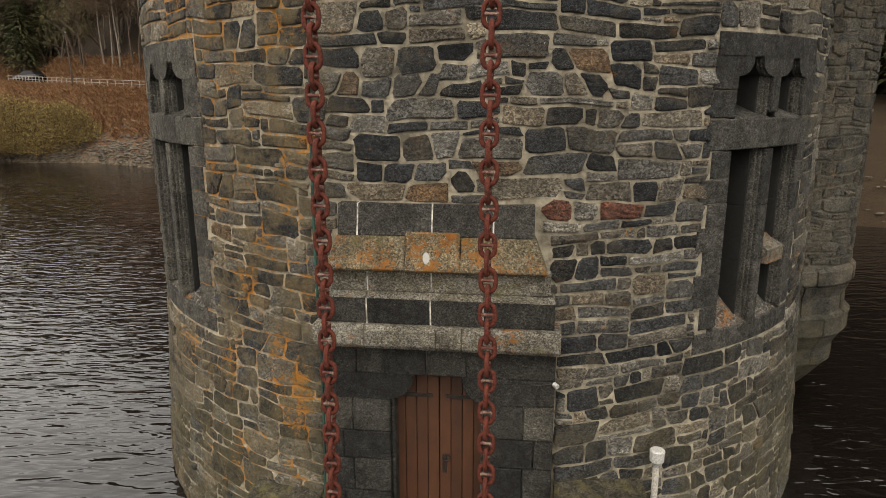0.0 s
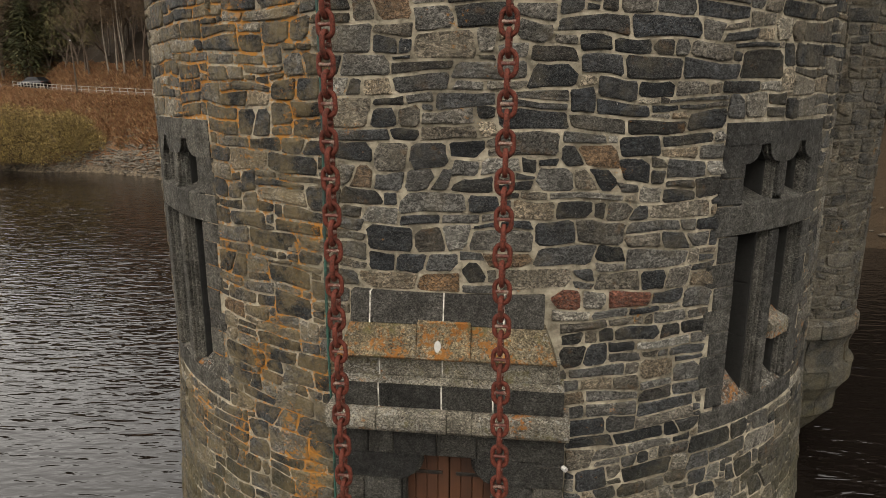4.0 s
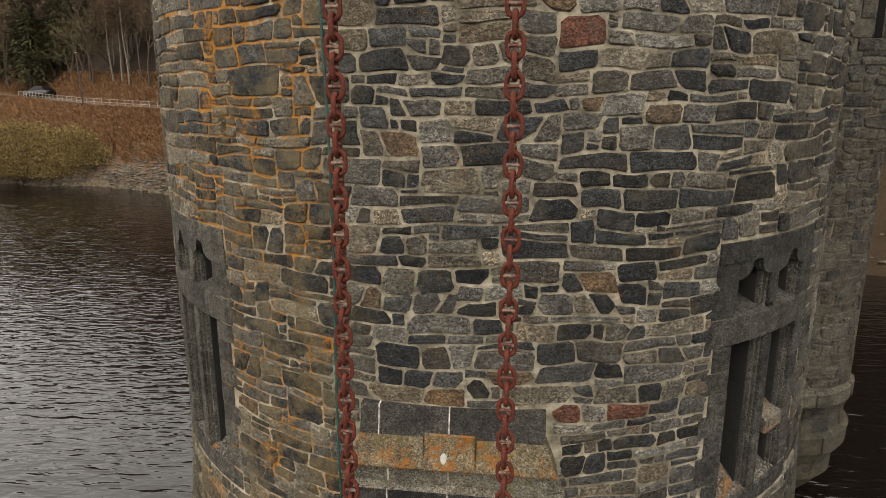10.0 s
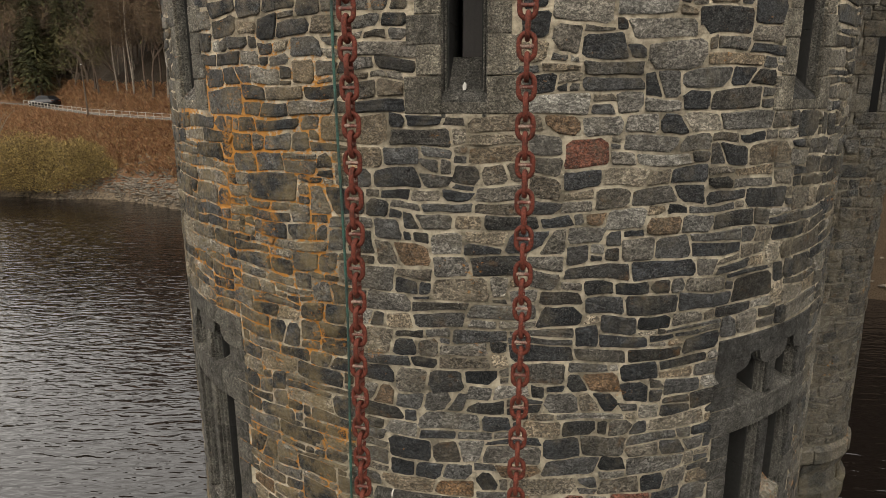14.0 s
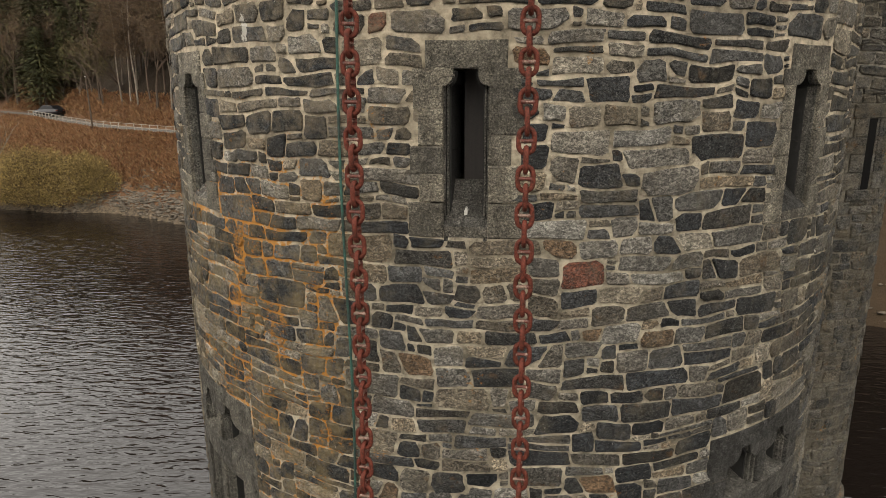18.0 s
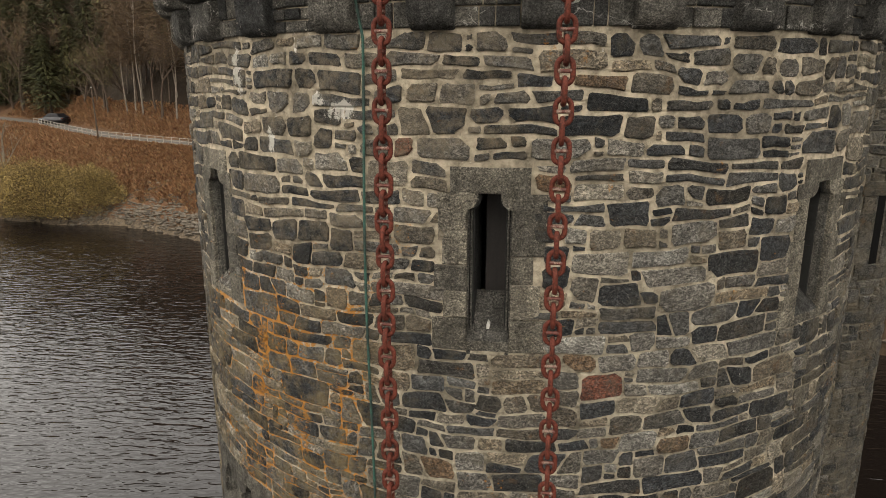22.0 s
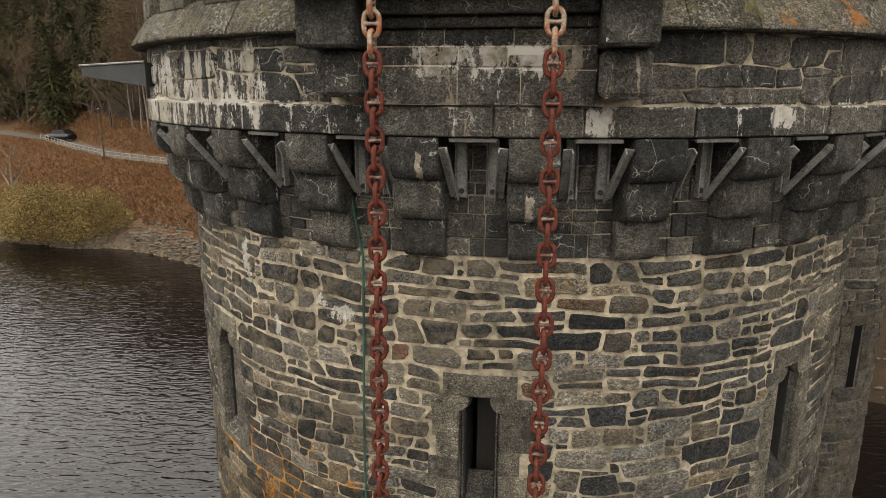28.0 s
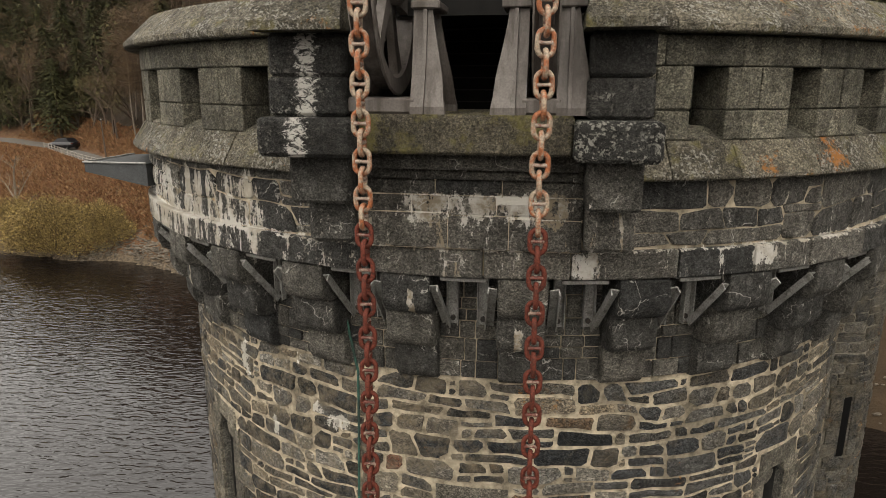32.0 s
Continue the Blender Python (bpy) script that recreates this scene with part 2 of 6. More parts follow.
TONES = ((0.0, (0.0145, 0.016, 0.0172)), (0.30, (0.031, 0.0325, 0.034)), (0.52, (0.058, 0.058, 0.056)), (0.68, (0.088, 0.084, 0.075)),
         (0.82, (0.118, 0.108, 0.091)), (0.92, (0.16, 0.148, 0.125)), (1.0, (0.22, 0.207, 0.176)))
RED = ((0.0, (0.10, 0.040, 0.026)), (1.0, (0.135, 0.056, 0.034)))
TAN = ((0.0, (0.085, 0.060, 0.037)), (1.0, (0.12, 0.080, 0.048)))
rubble_single = rubble("rubble_stone", False, TONES, 0.05)
rubble_joined = rubble("rubble_stone_field", True, TONES, 0.05)
rubble_red = rubble("red_rubble_stone", False, RED, 0.0)
rubble_tan = rubble("tan_rubble_stone", False, TAN, 0.0)
TURRET_TONES = ((0.0, (0.026, 0.026, 0.025)), (0.5, (0.046, 0.044, 0.040)), (1.0, (0.085, 0.079, 0.068)))
turret_single = rubble("turret_stone", False, TURRET_TONES, -0.2)
turret_joined = rubble("turret_stone_field", True, TURRET_TONES, -0.2)


def mortar_material(name="lime_mortar", low=(0.375, 0.335, 0.255), top=(0.48, 0.418, 0.312)):
    n = Nodes(name, 0.95)
    _, _, z = n.axes()
    fresh = n.span(n.calc("ADD", z, n.calc("MULTIPLY", n.span(n.bearing(), -95, -94, -26, -8), 1.6)), 8.8, 11.6, 30.0, 31.0)
    col = n.mix(fresh, low, top)
    col = n.mix(1.0, col, n.ramp(n.noise(6.0, 6, 0.7), (0.36, 0.45), (0.5, 1.0), (0.64, 1.35)), "MULTIPLY")
    col = n.mix(n.ramp(n.noise(1.3, 5, 0.65), (0.46, 0.0), (0.62, 0.6)), col, (0.075, 0.064, 0.046))
    col = n.mix(n.calc("MULTIPLY", lichen_mask(n, 0.115), 0.9), col, ORANGE)
    col = n.mix(lime_mask(n), col, (0.7, 0.68, 0.62))
    return n.done(col, n.bump(n.noise(26.0, 6, 0.72), 1.0, 0.058))


mortar = mortar_material()
grey_mortar = mortar_material("grey_weathered_mortar", (0.14, 0.128, 0.104), (0.25, 0.232, 0.195))


def dressed(name, dark, light, lime=None, grey_spots=0.0, orange=0.0, moss=0.0, streak=False, veins=False, sunny=False):
    n = Nodes(name, 0.82)
    rnd = n.random(False)
    col = n.ramp(rnd, (0.0, dark), (1.0, light))
    col = n.mix(1.0, col, n.ramp(n.noise(4.2, 7, 0.7), (0.36, 0.68), (0.5, 0.98), (0.62, 1.32)), "MULTIPLY")
    tooling = n.noise(1.0, 6, 0.72, n.scaled(15.0, 15.0, 26.0), 1.8)
    # light and shade of the tool marks, put into the colour as streaks
    col = n.mix(1.0, col, n.ramp(tooling, (0.37, 0.5), (0.5, 0.96), (0.63, 1.7)), "MULTIPLY")
    col = n.mix(1.0, col, n.ramp(n.noise(52.0, 7, 0.8), (0.40, 0.38), (0.5, 0.98), (0.60, 2.0)), "MULTIPLY")
    crust = n.ramp(n.noise(13.0, 8, 0.82), (0.55, 0.0), (0.62, 0.4))
    col = n.mix(crust, col, n.mix(0.45, n.mix(1.0, col, (2.2, 2.15, 2.0), "MULTIPLY"), (0.14, 0.13, 0.108)))
    fleck = n.ramp(n.noise(110.0, 3, 0.7), (0.62, 0.0), (0.69, 0.35))
    col = n.mix(fleck, col, (0.3, 0.29, 0.26))
    stain = n.ramp(n.noise(1.0, 6, 0.68, n.scaled(4.0, 4.0, 0.9)), (0.5, 0.0), (0.58, 0.5))
    col = n.mix(stain, col, n.mix(0.7, col, (0.012, 0.011, 0.010)))
    if moss:
        col = n.mix(n.ramp(n.noise(2.6, 8, 0.75), (0.60 - moss, 0.0), (0.70 - moss, 0.75)), col, n.mix(n.noise(14.0, 6, 0.75), (0.07, 0.06, 0.025), (0.26, 0.235, 0.08)))
    if grey_spots:
        spots = n.calc("MULTIPLY", n.ramp(n.noise(26.0, 4, 0.7), (0.53, 0.0), (0.58, 1.0)), n.ramp(n.noise(1.9, 6, 0.7), (0.58 - grey_spots, 0.0), (0.66 - grey_spots, 1.0)))
        col = n.mix(n.calc("MULTIPLY", spots, 0.85), col, (0.34, 0.335, 0.30))
    if orange:
        patch = n.calc("ADD", n.calc("MULTIPLY", n.noise(1.7, 6, 0.7), 0.6), n.calc("MULTIPLY", n.noise(19.0, 6, 0.75), 0.4))
        if sunny:
            patch = n.calc("ADD", patch, n.calc("MULTIPLY", n.span(n.bearing(), 19, 23, 31, 36), 0.075))
        col = n.mix(n.ramp(patch, (0.67 - orange, 0.0), (0.72 - orange, 0.85)), col, n.mix(n.noise(9.0), (0.42, 0.13, 0.012), (0.30, 0.15, 0.03)))
    if streak:
        run = n.calc("ADD", n.calc("MULTIPLY", n.span(n.bearing(), -17.3, -16.2, -15.7, -14.5), 0.2), n.noise(1.0, 7, 0.78, n.scaled(14.0, 14.0, 26.0), 0.8))
        col = n.mix(n.ramp(run, (0.655, 0.0), (0.70, 0.9)), col, (0.6, 0.59, 0.55))
    if lime is not None:
        col = n.mix(n.calc("MULTIPLY", lime_mask(n, lime), 0.9), col, n.mix(n.ramp(n.noise(2.5, 5, 0.7), (0.44, 0.0), (0.56, 1.0)), n.mix(n.span(n.bearing(), -14.0, -12.0, 8.0, 10.0), (0.5, 0.46, 0.38), (0.34, 0.285, 0.205)), (0.70, 0.68, 0.63)))
    if veins:
        jig = n.t.nodes.new("ShaderNodeVectorMath")
        jig.operation = "MULTIPLY_ADD"
        warp = n.t.nodes.new("ShaderNodeTexNoise")
        warp.inputs["Scale"].default_value, warp.inputs["Detail"].default_value = 5.0, 6.0
        n.t.links.new(n.pos, warp.inputs["Vector"])
        n.t.links.new(warp.outputs["Color"], jig.inputs[0])
        jig.inputs[1].default_value = (0.5, 0.5, 0.5)
        n.t.links.new(n.pos, jig.inputs[2])
        line = n.ramp(n.cells(1.7, jig.outputs[0], "DISTANCE_TO_EDGE"), (0.0, 1.0), (0.004, 1.0), (0.013, 0.0))
        col = n.mix(n.calc("MULTIPLY", line, n.ramp(n.noise(2.1, 6, 0.75), (0.52, 0.0), (0.58, 0.8))), col, (0.6, 0.585, 0.54))
    hew = n.bump(n.noise(10.0, 7, 0.7), 1.0, 0.07)
    return n.done(col, n.bump(n.noise(60.0, 6, 0.78), 1.0, 0.028, n.bump(tooling, 0.9, 0.03, hew)), n.ramp(n.noise(12.0, 3), (0.38, 0.55), (0.6, 0.92)))


ashlar = dressed("dressed_grey_stone", (0.062, 0.059, 0.052), (0.125, 0.117, 0.098), orange=0.0)
ashlar_mid = dressed("slate_grey_dressed_stone", (0.040, 0.040, 0.038), (0.082, 0.079, 0.070))
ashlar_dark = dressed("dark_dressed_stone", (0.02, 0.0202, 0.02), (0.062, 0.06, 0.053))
ashlar_tan = dressed("tan_dressed_stone", (0.09, 0.084, 0.070), (0.21, 0.192, 0.152))
moulded = dressed("moulded_grey_stone", (0.082, 0.080, 0.071), (0.112, 0.107, 0.093))
soot = dressed("weathered_black_stone", (0.036, 0.037, 0.0365), (0.118, 0.112, 0.097), lime=0.0, veins=True)
band_mat = dressed("lime_stained_stone", (0.038, 0.039, 0.0385), (0.135, 0.127, 0.11), lime=0.052, orange=0.0, veins=True)
slope_mat = dressed("lichened_stone", (0.088, 0.081, 0.062), (0.15, 0.136, 0.102), grey_spots=0.11, orange=0.06, moss=0.05, sunny=True)
parapet_mat = dressed("parapet_stone", (0.09, 0.086, 0.068), (0.175, 0.165, 0.128), orange=0.02)
ridge_mat = dressed("dark_canopy_ridge_stone", (0.05, 0.048, 0.044), (0.085, 0.08, 0.068), orange=0.01)
canopy_mat = dressed("lichened_canopy_stone", (0.17, 0.14, 0.09), (0.23, 0.19, 0.12), grey_spots=0.04, orange=0.17, moss=0.06)
pale_step = dressed("pale_weathered_stone", (0.15, 0.135, 0.105), (0.26, 0.24, 0.195), grey_spots=0.12, orange=0.1, moss=0.03)
sill_mat = dressed("mossy_sill_stone", (0.065, 0.058, 0.043), (0.085, 0.076, 0.056), moss=0.10, orange=0.0)
spotted = dressed("lichen_spotted_dark_stone", (0.018, 0.018, 0.018), (0.03, 0.03, 0.028), grey_spots=0.2, orange=0.03)
streaked = dressed("white_streaked_stone", (0.022, 0.022, 0.021), (0.04, 0.039, 0.036), grey_spots=-0.03, streak=True)
sill_lichen = dressed("lichen_covered_sill", (0.07, 0.065, 0.055), (0.11, 0.10, 0.085), grey_spots=0.24, orange=0.13)
droppings = Nodes("bird_lime", 0.9)
droppings = droppings.done(droppings.mix(droppings.noise(30.0), (0.28, 0.275, 0.25), (0.45, 0.445, 0.42)))


lime_joint = Nodes("white_lime_joint", 0.95)
lime_joint = lime_joint.done(lime_joint.mix(lime_joint.ramp(lime_joint.noise(9.0, 6, 0.75), (0.42, 0.0), (0.56, 1.0)), (0.16, 0.15, 0.125), (0.52, 0.5, 0.45)))


def metal_paint(name, col, second, rough=0.55, metal=0.0, scale=14.0, lo=0.5, hi=0.62, bump=0.25, grain=1.0, runs=False):
    n = Nodes(name, rough, metal)
    c = n.mix(n.ramp(n.noise(scale, 6, 0.7, n.scaled(2.6, 2.6, 0.3) if runs else None), (lo, 0.0), (hi, 1.0)), col, second)
    c = n.mix(grain, c, n.ramp(n.noise(60.0, 4, 0.7), (0.36, 0.55), (0.64, 1.4)), "MULTIPLY")
    return n.done(c, n.bump(n.noise(90.0, 5, 0.7), bump, 0.006))


chain_red = metal_paint("red_oxide_chain_paint", (0.085, 0.022, 0.014), (0.045, 0.014, 0.009), 0.78)
chain_bare = metal_paint("rusty_bare_chain_steel", (0.235, 0.19, 0.14), (0.20, 0.062, 0.019), 0.65, 0.1, 11.0, 0.44, 0.56)
stud_worn = metal_paint("rubbed_red_chain_stud", (0.085, 0.022, 0.014), (0.19, 0.13, 0.1), 0.6, 0.0, 12.0, 0.5, 0.56)
stud_pale = metal_paint("worn_chain_stud", (0.26, 0.21, 0.17), (0.10, 0.03, 0.02), 0.55, 0.2, 30.0)
cast_grey = metal_paint("grey_painted_cast_iron", (0.09, 0.080, 0.072), (0.045, 0.036, 0.03), 0.6, 0.0, 3.2, 0.44, 0.6, 0.2, 0.5, True)
galvanised = metal_paint("galvanised_steel", (0.24, 0.24, 0.228), (0.13, 0.125, 0.115), 0.5, 0.35, 9.0)
dull_steel = metal_paint("dull_weathered_steel", (0.11, 0.108, 0.10), (0.06, 0.055, 0.05), 0.7, 0.1, 9.0)
copper_green = metal_paint("green_copper_strip", (0.018, 0.066, 0.048), (0.012, 0.028, 0.022), 0.7, 0.0, 3.0, 0.42, 0.55)
slate_metal = metal_paint("grey_sheet_cladding", (0.05, 0.053, 0.055), (0.036, 0.039, 0.04), 0.8, 0.0, 2.5, 0.4, 0.7, 0.1)
white_plastic = metal_paint("white_plastic", (0.4, 0.395, 0.375), (0.27, 0.26, 0.24), 0.4, 0.0, 6.0, 0.5, 0.8, 0.05)
black_iron = metal_paint("black_iron", (0.022, 0.02, 0.018), (0.045, 0.035, 0.028), 0.5, 0.4)
# near-black stone: the shade inside the reveals is put into its colour
reveal_mat = Nodes("shaded_reveal_stone", 0.9)
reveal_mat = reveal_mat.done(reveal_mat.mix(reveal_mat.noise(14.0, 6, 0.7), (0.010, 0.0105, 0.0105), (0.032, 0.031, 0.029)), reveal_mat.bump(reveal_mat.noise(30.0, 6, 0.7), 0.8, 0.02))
# black colour that paints the dark depth of the turret slits
slit_shade = Nodes("shaded_slit_opening", 0.5).done((0.002, 0.002, 0.002))
slit_shade.node_tree.nodes["Principled BSDF"].inputs["Specular IOR Level"].default_value = 0.1
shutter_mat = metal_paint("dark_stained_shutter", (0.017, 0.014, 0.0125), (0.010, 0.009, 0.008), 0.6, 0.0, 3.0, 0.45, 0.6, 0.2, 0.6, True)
# near-black colour that paints the shade inside the chamber and attic
interior_shade = Nodes("shaded_interior", 0.95)
interior_shade = interior_shade.done(interior_shade.mix(interior_shade.noise(6.0), (0.01, 0.01, 0.0095), (0.022, 0.021, 0.02)))


def wood_material(name, a, b):
    n = Nodes(name, 0.6)
    rnd = n.random(False)
    fibre = n.noise(1.0, 8, 0.7, n.scaled(48.0, 48.0, 2.2), 0.3)
    col = n.mix(fibre, a, b)
    col = n.mix(1.0, col, n.ramp(rnd, (0.0, 0.72), (1.0, 1.2)), "MULTIPLY")
    col = n.mix(1.0, col, n.ramp(n.noise(2.2, 5, 0.7), (0.3, 0.6), (0.7, 1.15)), "MULTIPLY")
    return n.done(col, n.bump(fibre, 0.3, 0.006))


door_wood = wood_material("varnished_red_brown_wood", (0.026, 0.011, 0.005), (0.095, 0.034, 0.012))


def water_material():
    n = Nodes("peaty_lake_water", 0.04)
    n.b.inputs["IOR"].default_value = 1.5
    long = n.noise(1.0, 1.0, 0.5, n.scaled(1.15, 3.3, 1.0), 0.7)
    short = n.noise(1.0, 1.0, 0.5, n.scaled(3.0, 7.5, 1.0), 0.6)
    gust = n.ramp(n.noise(0.06, 3, 0.5), (0.36, 0.75), (0.62, 1.2))
    h = n.calc("ADD", long, n.calc("MULTIPLY", short, 0.3))
    return n.done((0.006, 0.0045, 0.0038), n.bump(n.calc("MULTIPLY", h, gust), 1.0, 0.038))


water_mat = water_material()


def soil(name, a, b, c, scale, rough=0.95, bump=0.3, litter=False):
    n = Nodes(name, rough)
    col = n.mix(n.ramp(n.noise(scale, 7, 0.7), (0.38, 0.0), (0.6, 1.0)), a, b)
    col = n.mix(n.ramp(n.noise(scale * 4.3, 6, 0.75), (0.5, 0.0), (0.68, 0.8)), col, c)
    if litter:
        _, _, z = n.axes()
        col = n.mix(n.span(z, -50, -49, 0.3, 1.1), col, n.mix(n.ramp(n.noise(2.4, 7, 0.75), (0.38, 0.0), (0.62, 1.0)), (0.035, 0.028, 0.021), (0.15, 0.118, 0.08)))
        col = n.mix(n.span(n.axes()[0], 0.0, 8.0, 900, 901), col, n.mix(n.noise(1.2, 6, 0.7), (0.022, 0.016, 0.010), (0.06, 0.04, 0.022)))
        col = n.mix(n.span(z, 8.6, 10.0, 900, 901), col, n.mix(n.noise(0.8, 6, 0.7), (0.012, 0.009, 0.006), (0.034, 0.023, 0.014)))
    return n.done(col, n.bump(n.noise(scale * 9, 6, 0.8), 0.9, bump))


bank_mat = soil("bracken_bank", (0.125, 0.066, 0.034), (0.08, 0.046, 0.025), (0.17, 0.11, 0.058), 0.35, litter=True)
road_mat = soil("asphalt", (0.075, 0.07, 0.063), (0.095, 0.088, 0.078), (0.06, 0.056, 0.05), 1.2, 0.9, 0.01)
rock_mat = soil("shore_rock", (0.125, 0.108, 0.084), (0.05, 0.042, 0.034), (0.20, 0.17, 0.13), 1.8, 0.85, 0.08)


def leafy(name, stops, rough=0.8):
    n = Nodes(name, rough)
    return n.done(n.ramp(n.random(True), *stops))


bracken = leafy("dead_bracken", ((0.0, (0.06, 0.031, 0.018)), (0.5, (0.16, 0.078, 0.036)), (0.8, (0.235, 0.13, 0.062)), (1.0, (0.22, 0.17, 0.085))))
willow = leafy("budding_willow", ((0.0, (0.035, 0.025, 0.014)), (0.5, (0.125, 0.09, 0.036)), (1.0, (0.29, 0.215, 0.07))))
bark = soil("tree_bark", (0.075, 0.055, 0.040), (0.045, 0.034, 0.026), (0.11, 0.085, 0.062), 3.0, 0.9, 0.03)
birch = soil("pale_birch_bark", (0.20, 0.175, 0.14), (0.12, 0.10, 0.08), (0.045, 0.036, 0.028), 2.2, 0.8, 0.02)
twigs = leafy("bare_twigs", ((0.0, (0.038, 0.025, 0.016)), (0.6, (0.078, 0.052, 0.030)), (1.0, (0.13, 0.092, 0.052))))
needles = leafy("dark_needles", ((0.0, (0.018, 0.021, 0.009)), (0.6, (0.040, 0.043, 0.017)), (1.0, (0.085, 0.080, 0.032))))
ivy = leafy("olive_twigs", ((0.0, (0.042, 0.035, 0.016)), (0.6, (0.078, 0.065, 0.027)), (1.0, (0.12, 0.10, 0.044))))
driftwood = soil("bleached_dead_wood", (0.22, 0.185, 0.14), (0.14, 0.115, 0.085), (0.09, 0.072, 0.054), 3.0, 0.85, 0.02)
fence_paint = metal_paint("pale_fence_paint", (0.26, 0.235, 0.20), (0.17, 0.15, 0.125), 0.7, 0.0, 2.0)
car_paint = Nodes("black_car_paint", 0.22).done((0.006, 0.006, 0.0068))
car_paint.node_tree.nodes["Principled BSDF"].inputs["Specular IOR Level"].default_value = 0.45
car_glass = Nodes("tinted_car_glass", 0.3).done((0.006, 0.006, 0.007))
car_glass.node_tree.nodes["Principled BSDF"].inputs["Specular IOR Level"].default_value = 0.15
tyre_mat = Nodes("tyre_rubber", 0.8).done((0.02, 0.02, 0.02))
lamp_glass = Nodes("headlamp_glass", 0.1).done((0.6, 0.6, 0.6))


# ---- building helpers ----
def mesh_of(name, verts, faces, mat, smooth=False):
    me = bpy.data.meshes.new(name)
    me.from_pydata([tuple(v) for v in verts], [], faces)
    me.materials.append(mat)
    if smooth:
        me.polygons.foreach_set("use_smooth", [True] * len(me.polygons))
    me.update()
    return me


def part(name, shape, mat, parent=None, label="", smooth=False):
    """One mesh object under a thing or part. shape: a bmesh, or (vertices, faces), or a ready mesh."""
    if isinstance(shape, bmesh.types.BMesh):
        me = bpy.data.meshes.new(name)
        shape.to_mesh(me)
        shape.free()
        me.materials.append(mat)
        if smooth:
            me.polygons.foreach_set("use_smooth", [True] * len(me.polygons))
    elif isinstance(shape, tuple):
        me = mesh_of(name, shape[0], shape[1], mat, smooth)
    else:
        me = shape
    ob = new(name, me)
    if parent:
        ob.parent = parent
    if label:
        ob["label"] = label
    return ob


def empty(name, m=None, label="", category="", group="", kind=""):
    ob = new(name)
    ob.empty_display_size = 0.2
    if m is not None:
        ob.matrix_basis = m
    return tagged(ob, label, category, group, kind)


def polar(r, deg, z):
    a = radians(deg)
    return (r * math.sin(a), -r * math.cos(a), z)


def merge(shapes):
    """Joins several (vertices, faces) into one."""
    vs, fs = [], []
    for v, f in shapes:
        k = len(vs)
        vs.extend(v)
        fs.extend([tuple(i + k for i in q) for q in f])
    return vs, fs


def inset(poly, d):
    """A polygon (anticlockwise) moved inwards by d along its corners' bisectors."""
    out, n = [], len(poly)
    for i in range(n):
        (ax, ay), (bx, by), (cx, cy) = poly[i - 1], poly[i], poly[(i + 1) % n]
        ux, uy, vx, vy = bx - ax, by - ay, cx - bx, cy - by
        lu, lv = math.hypot(ux, uy) or 1, math.hypot(vx, vy) or 1
        nx, ny = -uy / lu - vy / lv, ux / lu + vx / lv
        s = nx * nx + ny * ny
        k = 2 * d / s if s > 0.5 else d
        out.append((bx + nx * k, by + ny * k))
    return out


def extrude(poly, out, back, place, edge=0.012):
    """A block whose face is the polygon (s, z), anticlockwise, from depth back to depth out; place(s, z, depth) gives its points."""
    n = len(poly)
    face = inset(poly, edge)
    v = [place(s, z, out) for s, z in face] + [place(s, z, out - edge) for s, z in poly] + [place(s, z, back) for s, z in poly]
    f = [tuple(range(n))]
    for k in (0, n):
        for i in range(n):
            j = (i + 1) % n
            f.append((k + i, k + n + i, k + n + j, k + j))
    return v, f


def on_wall(centre):
    """Places (s, z, depth) on the round wall: s metres of arc from the bearing centre, depth outwards from the wall face."""
    return lambda s, z, d: polar(batter(z) + d, centre + math.degrees(s / R), z)


def rect(s0, z0, s1, z1):
    return [(s0, z0), (s1, z0), (s1, z1), (s0, z1)]


def sweep(prof, t0, t1, step=4.0, end=0.006):
    """A curved block: the profile (r, z), anticlockwise seen with r to the right, swept from bearing t0 to t1, with eased ends."""
    n = max(2, int(math.ceil((t1 - t0) / step)) + 1)
    e = math.degrees(end / prof[0][0])
    cuts = [(t0, end)] + [(t0 + e + (t1 - t0 - 2 * e) * i / (n - 1), 0.0) for i in range(n)] + [(t1, end)]
    mid = (sum(p[0] for p in prof) / len(prof), sum(p[1] for p in prof) / len(prof))
    v, f, k = [], [], len(prof)
    for t, shrink in cuts:
        for r, z in prof:
            if shrink:
                r += shrink if r < mid[0] else -shrink
                z += shrink if z < mid[1] else -shrink
            v.append(polar(r, t, z))
    for i in range(len(cuts) - 1):
        for j in range(k):
            a, b = i * k + j, i * k + (j + 1) % k
            f.append((a, b, b + k, a + k))
    f.append(tuple(reversed(range(k))))
    f.append(tuple(range((len(cuts) - 1) * k, len(cuts) * k)))
    return [p for p in v], [tuple(reversed(q)) for q in f]


def curved_block(t0, t1, r0, r1, z0, z1, ease=0.012, step=4.0):
    prof = [(r0, z0), (r1 - ease, z0), (r1, z0 + ease), (r1, z1 - ease), (r1 - ease, z1), (r0, z1)]
    return sweep(prof, t0, t1, step)


def block(x0, y0, z0, x1, y1, z1, ease=0.01):
    """A box with eased edges."""
    e = min(ease, (x1 - x0) / 3, (y1 - y0) / 3, (z1 - z0) / 3)
    xs, ys, zs = (x0, x1), (y0, y1), (z0, z1)
    bm = bmesh.new()
    bmesh.ops.create_cube(bm, size=1)
    for v in bm.verts:
        v.co = Vector((xs[v.co.x > 0], ys[v.co.y > 0], zs[v.co.z > 0]))
    bmesh.ops.bevel(bm, geom=bm.edges[:], offset=e, segments=1, affect="EDGES")
    return bm


